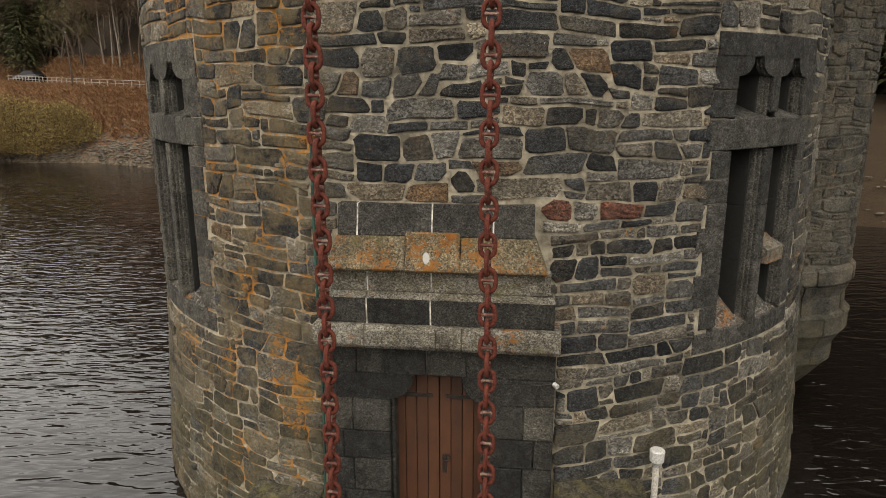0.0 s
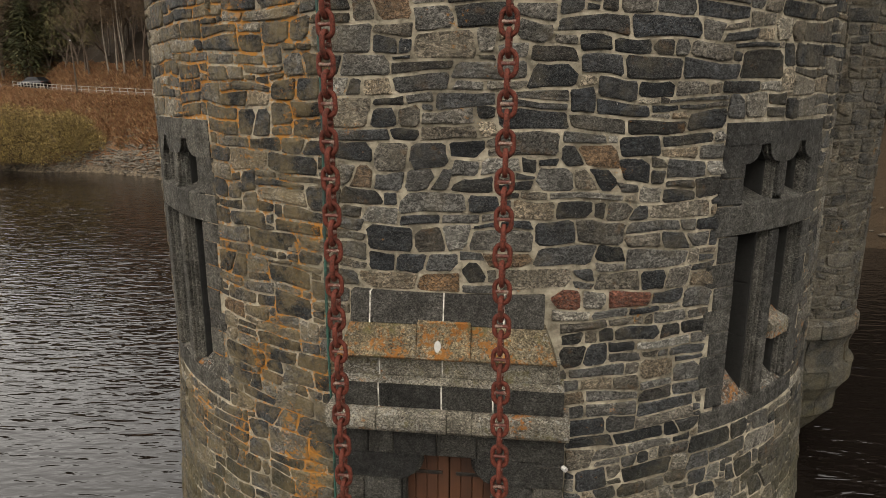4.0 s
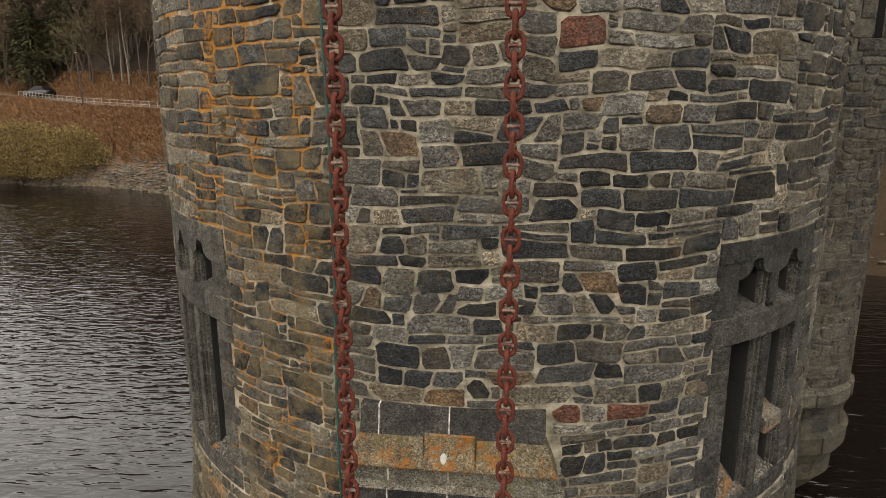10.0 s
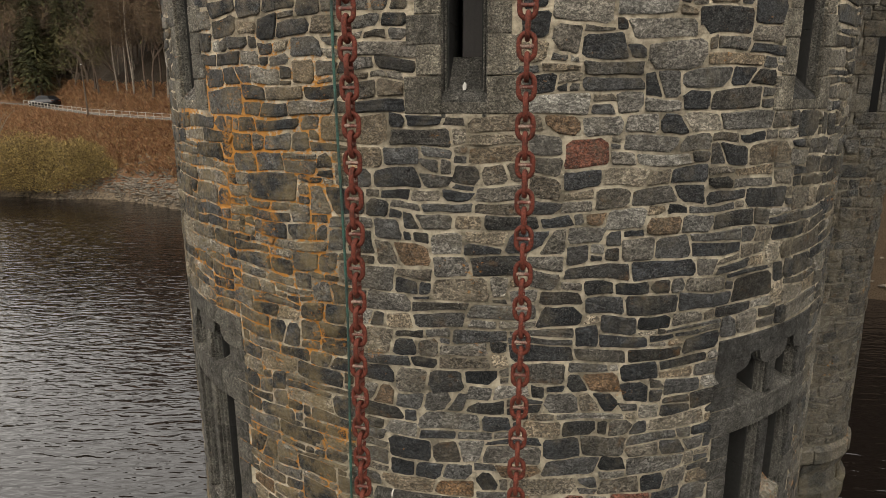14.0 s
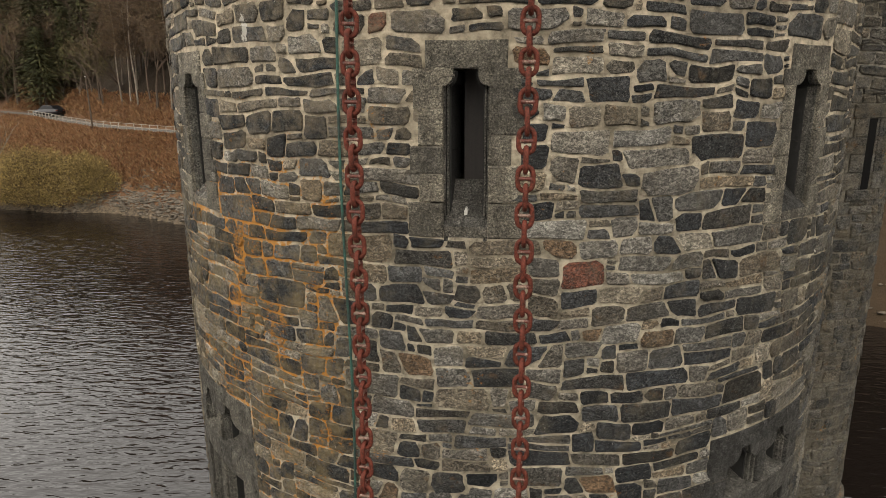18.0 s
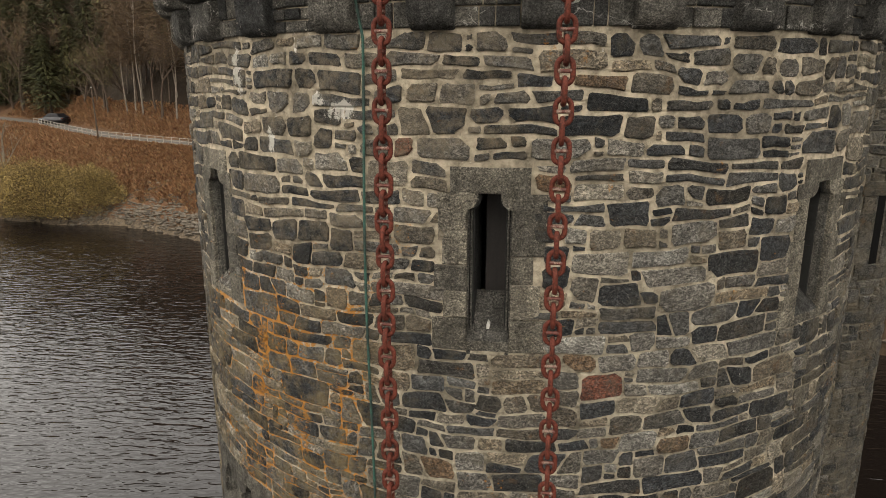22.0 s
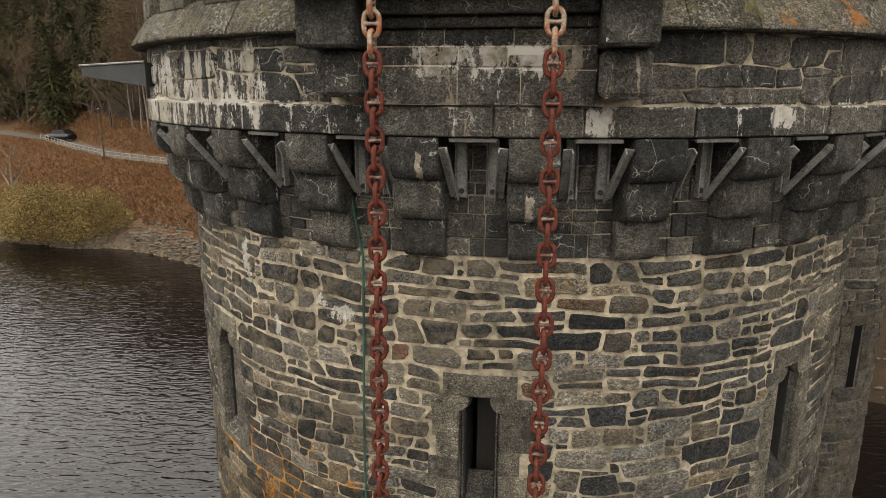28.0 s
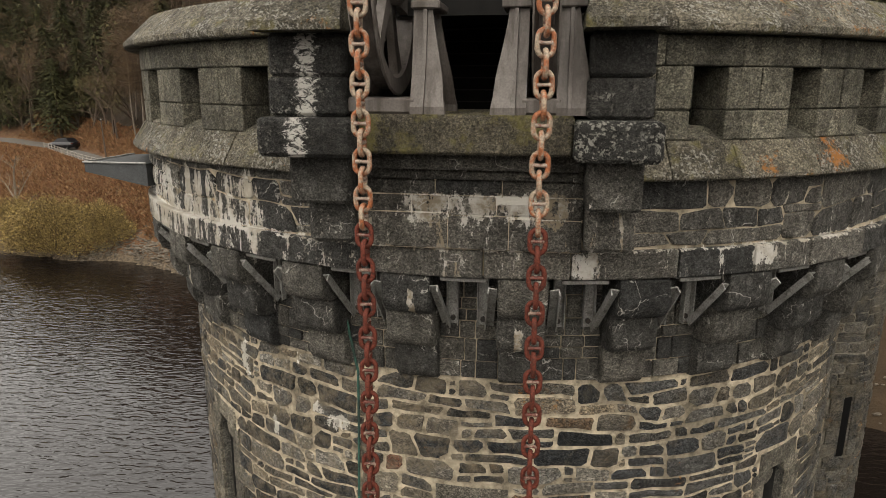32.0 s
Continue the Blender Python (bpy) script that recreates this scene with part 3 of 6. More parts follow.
def tube(path, r, sides=8, closed=False, taper=None):
    """(vertices, faces) of a round bar along the points of path; taper gives a radius for each point."""
    pts = [Vector(p) for p in path]
    v, f, n = [], [], len(pts)
    side = None
    for i, p in enumerate(pts):
        a = pts[(i + 1) % n] if closed or i + 1 < n else p
        b = pts[i - 1] if closed or i > 0 else p
        d = (a - b).normalized()
        if side is None:
            side = d.orthogonal().normalized()
        side = (side - d * side.dot(d)).normalized()
        other = d.cross(side)
        rr = taper[i] if taper else r
        for k in range(sides):
            w = 2 * math.pi * k / sides
            v.append(p + (side * math.cos(w) + other * math.sin(w)) * rr)
    for i in range(n if closed else n - 1):
        for k in range(sides):
            a, b = i * sides, ((i + 1) % n) * sides
            f.append((a + k, a + (k + 1) % sides, b + (k + 1) % sides, b + k))
    if not closed:
        f.append(tuple(reversed(range(sides))))
        f.append(tuple(range((n - 1) * sides, n * sides)))
    return v, f


def turned(prof, n=24, cx=0.0, cy=0.0):
    """(vertices, faces) of a profile (r, z), from the bottom up, turned round an upright axis."""
    v = [(cx + r * math.sin(2 * math.pi * i / n), cy - r * math.cos(2 * math.pi * i / n), z) for r, z in prof for i in range(n)]
    f = [(k * n + i, k * n + (i + 1) % n, (k + 1) * n + (i + 1) % n, (k + 1) * n + i) for k in range(len(prof) - 1) for i in range(n)]
    f.append(tuple(range(n))[::-1])
    f.append(tuple(range((len(prof) - 1) * n, len(prof) * n)))
    return v, f


# ---- the tower ----
tower = empty("valve_tower", pose(0, 0, 0, 0, 0, math.degrees(FACE)), "round grey rubble stone valve tower rising from the lake", "tower")

SLITS = (0.0, 44.0, -44.0)
PAIRS = (43.7, -44.7)
M = math.degrees(1 / R)
# openings of the rubble shell: bearings and heights
HOLES = [(c - 4.0, c + 4.0, 9.36, 11.12) for c in SLITS] + [(c - 9.0, c + 9.0, 3.1, 6.45) for c in PAIRS] + [(-7.5, 7.5, 0.6, 2.95)]


def shell():
    """The mortared core of the wall, with its openings cut through."""
    ts = sorted({round(-180 + 3 * i, 3) for i in range(121)} | {h[k] for h in HOLES for k in (0, 1)})
    zs = sorted({-3.0, -1.0, 0.0, 1.0, 2.0, 4.0, 5.0, 7.0, 8.0, 9.0, 12.0, 13.5, 15.3} | {h[k] for h in HOLES for k in (2, 3)})
    nt, nz = len(ts), len(zs)
    face = lambda t, z: R - 0.03 if abs(t) < 14.0 and z < 3.0 else batter(z)
    v = [polar(face(t, z), t, z) for z in zs for t in ts] + [polar(batter(z) - 0.75, t, z) for z in zs for t in ts]

    def open_at(i, j):
        t, z = (ts[i] + ts[i + 1]) / 2, (zs[j] + zs[j + 1]) / 2
        return any(a < t < b and c < z < d for a, b, c, d in HOLES)

    f, off = [], nt * nz
    for j in range(nz - 1):
        for i in range(nt - 1):
            if open_at(i, j):
                continue
            q = (j * nt + i, j * nt + i + 1, (j + 1) * nt + i + 1, (j + 1) * nt + i)
            f += [q, tuple(reversed([k + off for k in q]))]
            for (di, dj), (a, b) in (((-1, 0), (3, 0)), ((1, 0), (1, 2)), ((0, -1), (0, 1)), ((0, 1), (2, 3))):
                ii, jj = i + di, j + dj
                if 0 <= ii < nt - 1 and 0 <= jj < nz - 1 and open_at(ii, jj):
                    f.append((q[b], q[a], q[a] + off, q[b] + off))
    return v, f


wall = part("wall", shell(), mortar, tower, "mortared rubble wall with cream lime joints")


# Dressed openings --------------------------------------------------------
def arc(cx, cz, r, a0, a1, n=6):
    return [(cx + r * math.cos(radians(a0 + (a1 - a0) * i / n)), cz + r * math.sin(radians(a0 + (a1 - a0) * i / n))) for i in range(n + 1)]


def shoulder(side, w, top, narrow, drop, outer):
    """Outline of a shoulder stone under a lintel: a hollow quarter round that narrows the head of an opening. side: -1 or 1."""
    r = w - narrow
    pts = [(outer, top - drop), (w, top - drop)]
    for k in range(1, 7):
        a = math.pi / 2 * k / 6
        pts.append((w - r * math.sin(a), top - 0.02 - (drop - 0.02) * math.cos(a)))
    pts += [(narrow, top), (outer, top)]
    if side < 0:
        pts = [(-s, z) for s, z in pts][::-1]
        return pts
    return pts


def jambs(parent, place, s_in, z0, z1, sides, wide, rnd, mat, back=-0.24, name="jamb_stone"):
    """Stacked jamb stones beside an opening. sides: which of -1, 1; wide: pair of widths that alternate."""
    for side in sides:
        a, b = sorted((side * (s_in + 0.004), side * (s_in + min(wide) - 0.05)))
        part("joint_bed", extrude(rect(a, z0 + 0.01, b, z1 - 0.01), 0.008, back + 0.02, place, 0.004), grey_mortar, parent)
        z, k = z0, rnd.randint(0, 1)
        while z < z1 - 0.05:
            h = rnd.uniform(0.26, 0.42)
            top = z1 if z + h > z1 - 0.16 else z + h
            w = wide[k % 2] + rnd.uniform(-0.03, 0.03)
            a, b = side * s_in, side * (s_in + w)
            part(name, extrude(rect(min(a, b), z + 0.004, max(a, b), top - 0.004), 0.016 + rnd.uniform(0, 0.008), back, place), mat, parent)
            z, k = top, k + 1


def moulding(parent, place, s_in, z0, z1, side, k=1.0):
    """The inner roll and fillet of a jamb: two upright strips, one behind the other."""
    # every second strip is near-black, painting the shade of a hollow
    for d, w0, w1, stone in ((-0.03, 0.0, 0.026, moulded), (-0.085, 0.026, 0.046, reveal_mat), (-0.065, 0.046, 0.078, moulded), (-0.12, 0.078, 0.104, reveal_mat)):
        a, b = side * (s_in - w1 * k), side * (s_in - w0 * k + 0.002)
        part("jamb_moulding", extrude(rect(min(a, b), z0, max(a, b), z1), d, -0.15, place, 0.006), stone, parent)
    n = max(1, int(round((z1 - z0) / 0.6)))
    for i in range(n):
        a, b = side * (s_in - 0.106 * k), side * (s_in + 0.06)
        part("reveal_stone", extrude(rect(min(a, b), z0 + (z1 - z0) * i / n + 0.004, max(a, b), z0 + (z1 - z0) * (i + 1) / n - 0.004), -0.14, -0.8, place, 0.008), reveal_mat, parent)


def sloped_sill(place, s0, s1, z_front, z_back, depth):
    """A weathered sill that rises inwards."""
    v = [place(s0, z_front - 0.18, 0.0), place(s1, z_front - 0.18, 0.0), place(s1, z_front, 0.0), place(s0, z_front, 0.0),
         place(s0, z_front - 0.18, -depth), place(s1, z_front - 0.18, -depth), place(s1, z_back, -depth), place(s0, z_back, -depth)]
    return v, [(0, 1, 2, 3), (3, 2, 6, 7), (5, 4, 7, 6), (0, 3, 7, 4), (1, 5, 6, 2)]


def slit_window(centre, seed):
    rnd, place = random.Random(seed), on_wall(centre)
    win = empty("slit_window")
    win.parent = tower
    win["label"] = "narrow shouldered slit window in dressed grey stone"
    w = 0.235 if centre == 0 else 0.285
    part("lintel", extrude(rect(-0.42, 11.03, 0.42, 11.31), 0.02, -0.25, place), ashlar_tan, win)
    for side in (-1, 1):
        part("shoulder_stone", extrude(shoulder(side, w, 11.025, 0.14, 0.15, 0.54 + rnd.uniform(-0.04, 0.06)), 0.018, -0.25, place), ashlar_tan, win)
        part("shoulder_moulding", extrude(shoulder(side, w - 0.025, 11.02, 0.12, 0.15, w + 0.05), -0.03, -0.12, place, 0.006), moulded, win)
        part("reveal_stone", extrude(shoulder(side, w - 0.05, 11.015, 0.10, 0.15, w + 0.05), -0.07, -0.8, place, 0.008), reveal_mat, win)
    jambs(win, place, w, 9.66, 10.87, (-1, 1), (0.25, 0.345), rnd, ashlar_tan)
    for side in (-1, 1):
        moulding(win, place, w, 9.50, 10.88, side, 0.6)
        part("foot_stone", extrude(rect(min(side * w, side * 0.62), 9.28, max(side * w, side * 0.62), 9.655), 0.018, -0.25, place), ashlar_tan, win)
    part("sill", sloped_sill(place, -w + 0.002, w - 0.002, 9.42, 9.86, 0.42), sill_lichen if centre < 0 else ashlar_mid, win, "sloped grey sill stone")
    part("sill_block", extrude(rect(-w + 0.003, 9.282, w - 0.003, 9.40), 0.012, -0.4, place), ashlar_tan, win)
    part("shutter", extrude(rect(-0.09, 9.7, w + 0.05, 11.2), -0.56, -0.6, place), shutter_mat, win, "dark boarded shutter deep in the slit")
    if centre == 0:
        part("dropping", extrude([(-0.02, 9.515), (0.012, 9.52), (0.02, 9.57), (-0.004, 9.60), (-0.022, 9.56)], -0.07, -0.16, place, 0.004), droppings, win, "white bird dropping on the sill")
    return win


for i, c in enumerate(SLITS):
    slit_window(c, 40 + i)


def paired_window(centre, seed):
    rnd, place = random.Random(seed), on_wall(centre)
    stone = ashlar_mid if centre > 0 else ashlar
    win = empty("mullioned_window")
    win.parent = tower
    win["label"] = "tall two-light mullioned window in moulded grey stone"
    lights = ((-0.735, -0.09), (0.09, 0.735))
    part("lintel", curved_block(centre - 1.08 * M, centre + 0.05 * M, R - 0.25, R + 0.02, 6.365, 6.62, 0.012, 2), stone, win)
    part("lintel", curved_block(centre + 0.056 * M, centre + 1.08 * M, R - 0.25, R + 0.016, 6.365, 6.62, 0.012, 2), stone, win)
    for a, b in lights:
        mid, w = (a + b) / 2, (b - a) / 2
        shift = (lambda m: (lambda s, z, d: place(s + m, z, d)))(mid)
        for side in (-1, 1):
            outer = w + (0.36 if (side < 0) == (mid < 0) else 0.089)
            part("shoulder_stone", extrude(shoulder(side, w, 6.36, 0.10, 0.19, outer), 0.018, -0.25, shift), stone, win)
            part("shoulder_moulding", extrude(shoulder(side, w - 0.025, 6.36, 0.082, 0.19, w + 0.03), -0.03, -0.12, shift, 0.006), moulded, win)
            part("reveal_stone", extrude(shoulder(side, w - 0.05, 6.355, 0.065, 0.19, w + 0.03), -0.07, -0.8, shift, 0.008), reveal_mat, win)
            for z0, z1 in ((5.68, 6.18), (3.25, 5.33)):
                moulding(win, shift, w, z0, z1, side)
        part("upper_sill", sloped_sill(shift, -w + 0.002, w - 0.002, 5.70, 5.86, 0.4), stone, win)
        part("sill", sloped_sill(shift, -w + 0.002, w - 0.002, 3.16, 3.46, 0.36), sill_lichen, win, "sloped sill with orange and white lichen")
    for z0, z1 in ((5.755, 6.168), (4.66, 5.335), (3.95, 4.655), (3.1, 3.945)):
        part("mullion", extrude(rect(-0.088, z0, 0.088, z1 - 0.006), 0.014, -0.26, place), stone, win)
    for a, b in ((-1.14, -0.2), (-0.195, 0.42), (0.425, 1.14)):
        part("transom", curved_block(centre + a * M, centre + b * M, R - 0.3, R + 0.02, 5.345, 5.69, 0.012, 2), stone, win)
    jambs(win, place, 0.737, 5.70, 6.17, (-1, 1), (0.34, 0.40), rnd, stone)
    jambs(win, place, 0.737, 3.22, 5.335, (-1, 1), (0.30, 0.42), rnd, stone)
    for a, b in ((-1.08, -0.3), (-0.295, 0.3), (0.305, 1.08)):
        part("sill_block", curved_block(centre + a * M, centre + b * M, R - 0.3, R + 0.018, 2.92, 3.175, 0.012, 2), stone, win)
    if centre > 0:
        part("ledge", sloped_sill(on_wall(centre + 0.415 * M), -0.16, 0.318, 4.04, 4.2, 0.2), pale_step, win, "small sloped ledge with pale lichen")
    return win


for i, c in enumerate(PAIRS):
    paired_window(c, 60 + i)


# Entrance ----------------------------------------------------------------
def entrance():
    rnd = random.Random(5)
    door = empty("entrance")
    door.parent = tower
    door["label"] = "shouldered stone doorway with stepped stone canopy"
    place = lambda s, z, d: (s, -5.5 - d, z)
    # jamb courses of the flat doorcase
    z, k = 0.55, 0
    heights = (0.44, 0.38, 0.42, 0.36, 0.42)
    for h in heights:
        for side in (-1, 1):
            a, b = side * 0.545, side * (0.98 + (k % 2) * 0.12)
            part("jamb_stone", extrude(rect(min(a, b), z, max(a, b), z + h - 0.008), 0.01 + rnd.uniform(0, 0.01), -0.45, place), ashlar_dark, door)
            a, b = b + side * 0.008, side * 1.32
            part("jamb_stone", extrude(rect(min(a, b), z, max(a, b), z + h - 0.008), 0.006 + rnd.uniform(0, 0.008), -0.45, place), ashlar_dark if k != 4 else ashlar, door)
        z, k = z + h, k + 1
    for side in (-1, 1):
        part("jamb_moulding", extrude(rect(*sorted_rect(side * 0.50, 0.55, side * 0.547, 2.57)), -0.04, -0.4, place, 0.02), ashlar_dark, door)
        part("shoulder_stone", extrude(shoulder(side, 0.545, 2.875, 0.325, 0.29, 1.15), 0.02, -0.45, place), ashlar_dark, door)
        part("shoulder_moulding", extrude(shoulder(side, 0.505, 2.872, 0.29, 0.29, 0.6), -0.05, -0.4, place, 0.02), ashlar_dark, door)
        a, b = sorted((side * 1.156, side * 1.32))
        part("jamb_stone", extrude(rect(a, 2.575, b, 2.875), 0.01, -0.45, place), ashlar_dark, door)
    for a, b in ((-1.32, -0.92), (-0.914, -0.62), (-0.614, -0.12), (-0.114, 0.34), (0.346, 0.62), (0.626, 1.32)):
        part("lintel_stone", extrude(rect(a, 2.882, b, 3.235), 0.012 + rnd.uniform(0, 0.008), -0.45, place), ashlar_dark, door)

    # stepped canopy: drip course, two steps, weathered roof
    def run(name, xs, prof, mat, label="", hip=0.0, limed=False):
        for a, b in zip(xs, xs[1:]):
            low = min(zz for _, zz in prof)
            v = [(x + (hip * (zz - low) if x == xs[0] + 0.003 else -hip * (zz - low) if x == xs[-1] - 0.003 else 0.0), -y, zz) for x in (a + 0.003, b - 0.003) for y, zz in prof]
            n = len(prof)
            f = [(i, (i + 1) % n, n + (i + 1) % n, n + i) for i in range(n)] + [tuple(reversed(range(n))), tuple(range(n, 2 * n))]
            bm = bmesh.new()
            vs = [bm.verts.new(p) for p in v]
            for q in f:
                bm.faces.new([vs[i] for i in q])
            bmesh.ops.recalc_face_normals(bm, faces=bm.faces[:])
            bmesh.ops.bevel(bm, geom=[e for e in bm.edges if e.calc_length() > 0.05], offset=0.01, segments=1, affect="EDGES")
            part(name, bm, mat, door, label)
        if limed:
            n = len(prof)
            for x in xs[1:-1]:
                v = [(px, -(y - 0.003 if y > 5.1 else y), zz) for px in (x - 0.008, x + 0.008) for y, zz in prof]
                f = [(i, (i + 1) % n, n + (i + 1) % n, n + i) for i in range(n)] + [tuple(reversed(range(n))), tuple(range(n, 2 * n))]
                part("joint", (v, [tuple(reversed(q)) for q in f]), lime_joint, door)

    run("drip_stone", (-1.36, -0.78, 0.02, 0.30, 1.36), [(5.0, 3.24), (5.66, 3.24), (5.70, 3.29), (5.70, 3.47), (5.66, 3.51), (5.0, 3.51)], pale_step)
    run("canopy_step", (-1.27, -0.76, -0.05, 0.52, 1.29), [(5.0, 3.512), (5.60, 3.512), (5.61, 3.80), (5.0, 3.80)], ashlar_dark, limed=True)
    run("canopy_ledge", (-1.27, -0.76, 0.52, 1.29), [(5.0, 3.803), (5.612, 3.803), (5.61, 3.815), (5.52, 3.86), (5.0, 3.86)], pale_step)
    run("canopy_frieze", (-1.17, -0.76, -0.05, 1.24), [(5.0, 3.862), (5.52, 3.862), (5.52, 4.12), (5.0, 4.12)], pale_step, limed=True)
    run("canopy_roof", (-1.20, -0.315, 0.277, 1.20), [(5.0, 4.123), (5.67, 4.123), (5.71, 4.15), (5.71, 4.18), (5.64, 4.30), (5.60, 4.50), (5.0, 4.50)], canopy_mat, "weathered canopy slab with orange lichen", 0.36)
    run("canopy_ridge", (-1.06, -0.84, -0.03, 0.62, 1.05), [(5.0, 4.503), (5.598, 4.503), (5.56, 4.66), (5.53, 4.84), (5.0, 4.84)], ridge_mat, limed=True)
    part("canopy_key", block(-0.31, -5.612, 4.44, 0.272, -5.4, 4.55, 0.012), canopy_mat, door)
    part("dropping", turned([(0.0, 0.0), (0.056, 0.003), (0.045, 0.009), (0.0, 0.012)], 9), droppings, door).matrix_basis = pose(-0.08, -5.66, 4.28, 74, 0, 25) @ Matrix.Diagonal((0.75, 1.2, 1.0, 1.0))
    # two leaves of boards
    for side in (-1, 1):
        leaf = empty("door_leaf")
        leaf.parent = door
        leaf["label"] = "varnished red-brown boarded door leaf"
        n = 4
        for i in range(n):
            a, b = 0.006 + i * 0.135, 0.006 + (i + 1) * 0.135 - 0.006
            top = 2.86
            bm = block(min(side * a, side * b), -5.26, 0.62, max(side * a, side * b), -5.21, top, 0.006)
            part("board", bm, door_wood, leaf)
        part("strap_hinge", block(min(side * 0.08, side * 0.5), -5.275, 2.50, max(side * 0.08, side * 0.5), -5.255, 2.545, 0.004), black_iron, leaf)
        part("top_rail", block(min(side * 0.006, side * 0.54), -5.20, 2.4, max(side * 0.006, side * 0.54), -5.15, 2.6, 0.006), door_wood, leaf)
    latch = part("latch_plate", block(0.035, -5.275, 1.52, 0.085, -5.258, 1.76, 0.004), black_iron, door)
    part("ring_handle", tube([(0.085 + 0.045 * math.cos(2 * math.pi * k / 14), -5.285, 1.73 + 0.045 * math.sin(2 * math.pi * k / 14)) for k in range(14)], 0.011, 6, True), black_iron, door, "black iron ring handle")
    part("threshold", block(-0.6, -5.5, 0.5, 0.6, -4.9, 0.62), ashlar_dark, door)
    # small lamp on the corner of the doorcase
    part("lamp_body", tube([(1.31, -5.515, 2.86), (1.345, -5.56, 2.85)], 0.028, 10), white_plastic, door, "small white lamp on the doorcase corner")
    part("lamp_cable", tube([(1.0, -5.526, 2.855), (1.14, -5.524, 2.838), (1.30, -5.52, 2.86)], 0.006, 6), black_iron, door)
    return door


def sorted_rect(a, z0, b, z1):
    return (min(a, b), z0, max(a, b), z1)


entrance()


# Corbel table --------------------------------------------------------------
PITCH = 11.35
BRACKETS = [-0.6 + PITCH * k for k in range(-8, 9)]
CORBELS = [b + PITCH / 2 for b in BRACKETS]


def corbel(centre, seed):
    """Three stones, each rounded under its nose and set further out."""
    rnd = random.Random(seed)
    c = empty("corbel")
    c.parent = tower
    c["label"] = "three-tier rounded corbel of blackened stone"
    for z0, z1, r in ((12.66, 13.10, 5.68), (13.105, 13.53, 5.88), (13.535, 13.965, 6.06)):
        half = 2.42 + rnd.uniform(-0.12, 0.16)
        off = rnd.uniform(-0.15, 0.15)
        k = (z1 - z0) * 0.42
        nose = [(r - k * 0.9 * (1 - math.sin(a)), z0 + k * (1 - math.cos(a))) for a in [math.pi / 2 * i / 5 for i in range(6)]]
        prof = [(5.30, z0)] + nose + [(r + rnd.uniform(-0.01, 0.01), z1 - 0.015), (r - 0.015, z1), (5.30, z1)]
        part("corbel_stone", sweep(prof, centre + off - half, centre + off + half, 3.0, 0.014), soot, c)


for i, c in enumerate(CORBELS):
    corbel(c, 100 + i)


def infill(centre, seed):
    """Small squared stones of the wall between two corbels."""
    rnd = random.Random(seed)
    z = 12.68
    while z < 13.9:
        h = rnd.choice((0.13, 0.2, 0.26))
        top = min(z + h, 13.95)
        cut = sorted([centre - 3.4, centre + rnd.uniform(-1.6, -0.2), centre + rnd.uniform(0.6, 1.8), centre + 3.4])
        for a, b in zip(cut, cut[1:]):
            part("infill_stone", curved_block(a + 0.09, b - 0.09, 5.35, 5.525 + rnd.uniform(0, 0.02), z + 0.009, top - 0.009, 0.012, 6), soot, wall)
        z = top


for i, c in enumerate(BRACKETS):
    infill(c, 200 + i)


def bracket(centre):
    """Galvanised bracket: a head channel, two wall angles with bolts, and two raking struts."""
    b = empty("steel_bracket")
    b.parent = tower
    b["label"] = "galvanised steel bracket of angles under the string course"
    for side in (-1, 1):
        t = centre + side * 1.65
        arm = curved_block(t - 0.62, t + 0.62, 5.55, 5.565, 13.32, 13.93, 0.003)
        lips = [curved_block(t + e - 0.07, t + e + 0.07, 5.565, 5.64, 13.32, 13.93, 0.003) for e in (-0.58, 0.58)]
        part("wall_channel", merge([arm] + lips), galvanised, b)
        p0 = Vector(polar(5.58, centre + side * 2.35, 13.33))
        p1 = Vector(polar(6.02, centre + side * 2.8, 13.87))
        along = (p1 - p0).normalized()
        out = Vector(polar(1, centre, 0)).cross(along).normalized()
        up = along.cross(out)
        v = []
        for p in (p0, p1):
            for x, y in ((-0.045, -0.007), (0.045, -0.007), (0.045, 0.007), (-0.031, 0.007), (-0.031, 0.07), (-0.045, 0.07)):
                v.append(p + out * x * -side + up * y)
        f = [(i, (i + 1) % 6, 6 + (i + 1) % 6, 6 + i) for i in range(6)] + [(0, 1, 2, 3, 4, 5), (11, 10, 9, 8, 7, 6)]
        part("strut", (v, f), galvanised, b)
        q = Vector(polar(5.56, t, 13.39))
        n = Vector(polar(1, t, 0))
        part("bolt", tube([q, q + n * 0.03], 0.03, 8), black_iron, b)
    part("head_channel", curved_block(centre - 2.2, centre + 2.2, 5.985, 6.02, 13.925, 13.964, 0.004), dull_steel, b)
    part("head_plate", curved_block(centre - 2.3, centre + 2.3, 5.55, 5.975, 13.94, 13.962, 0.004), galvanised, b)


for c in BRACKETS:
    bracket(c)


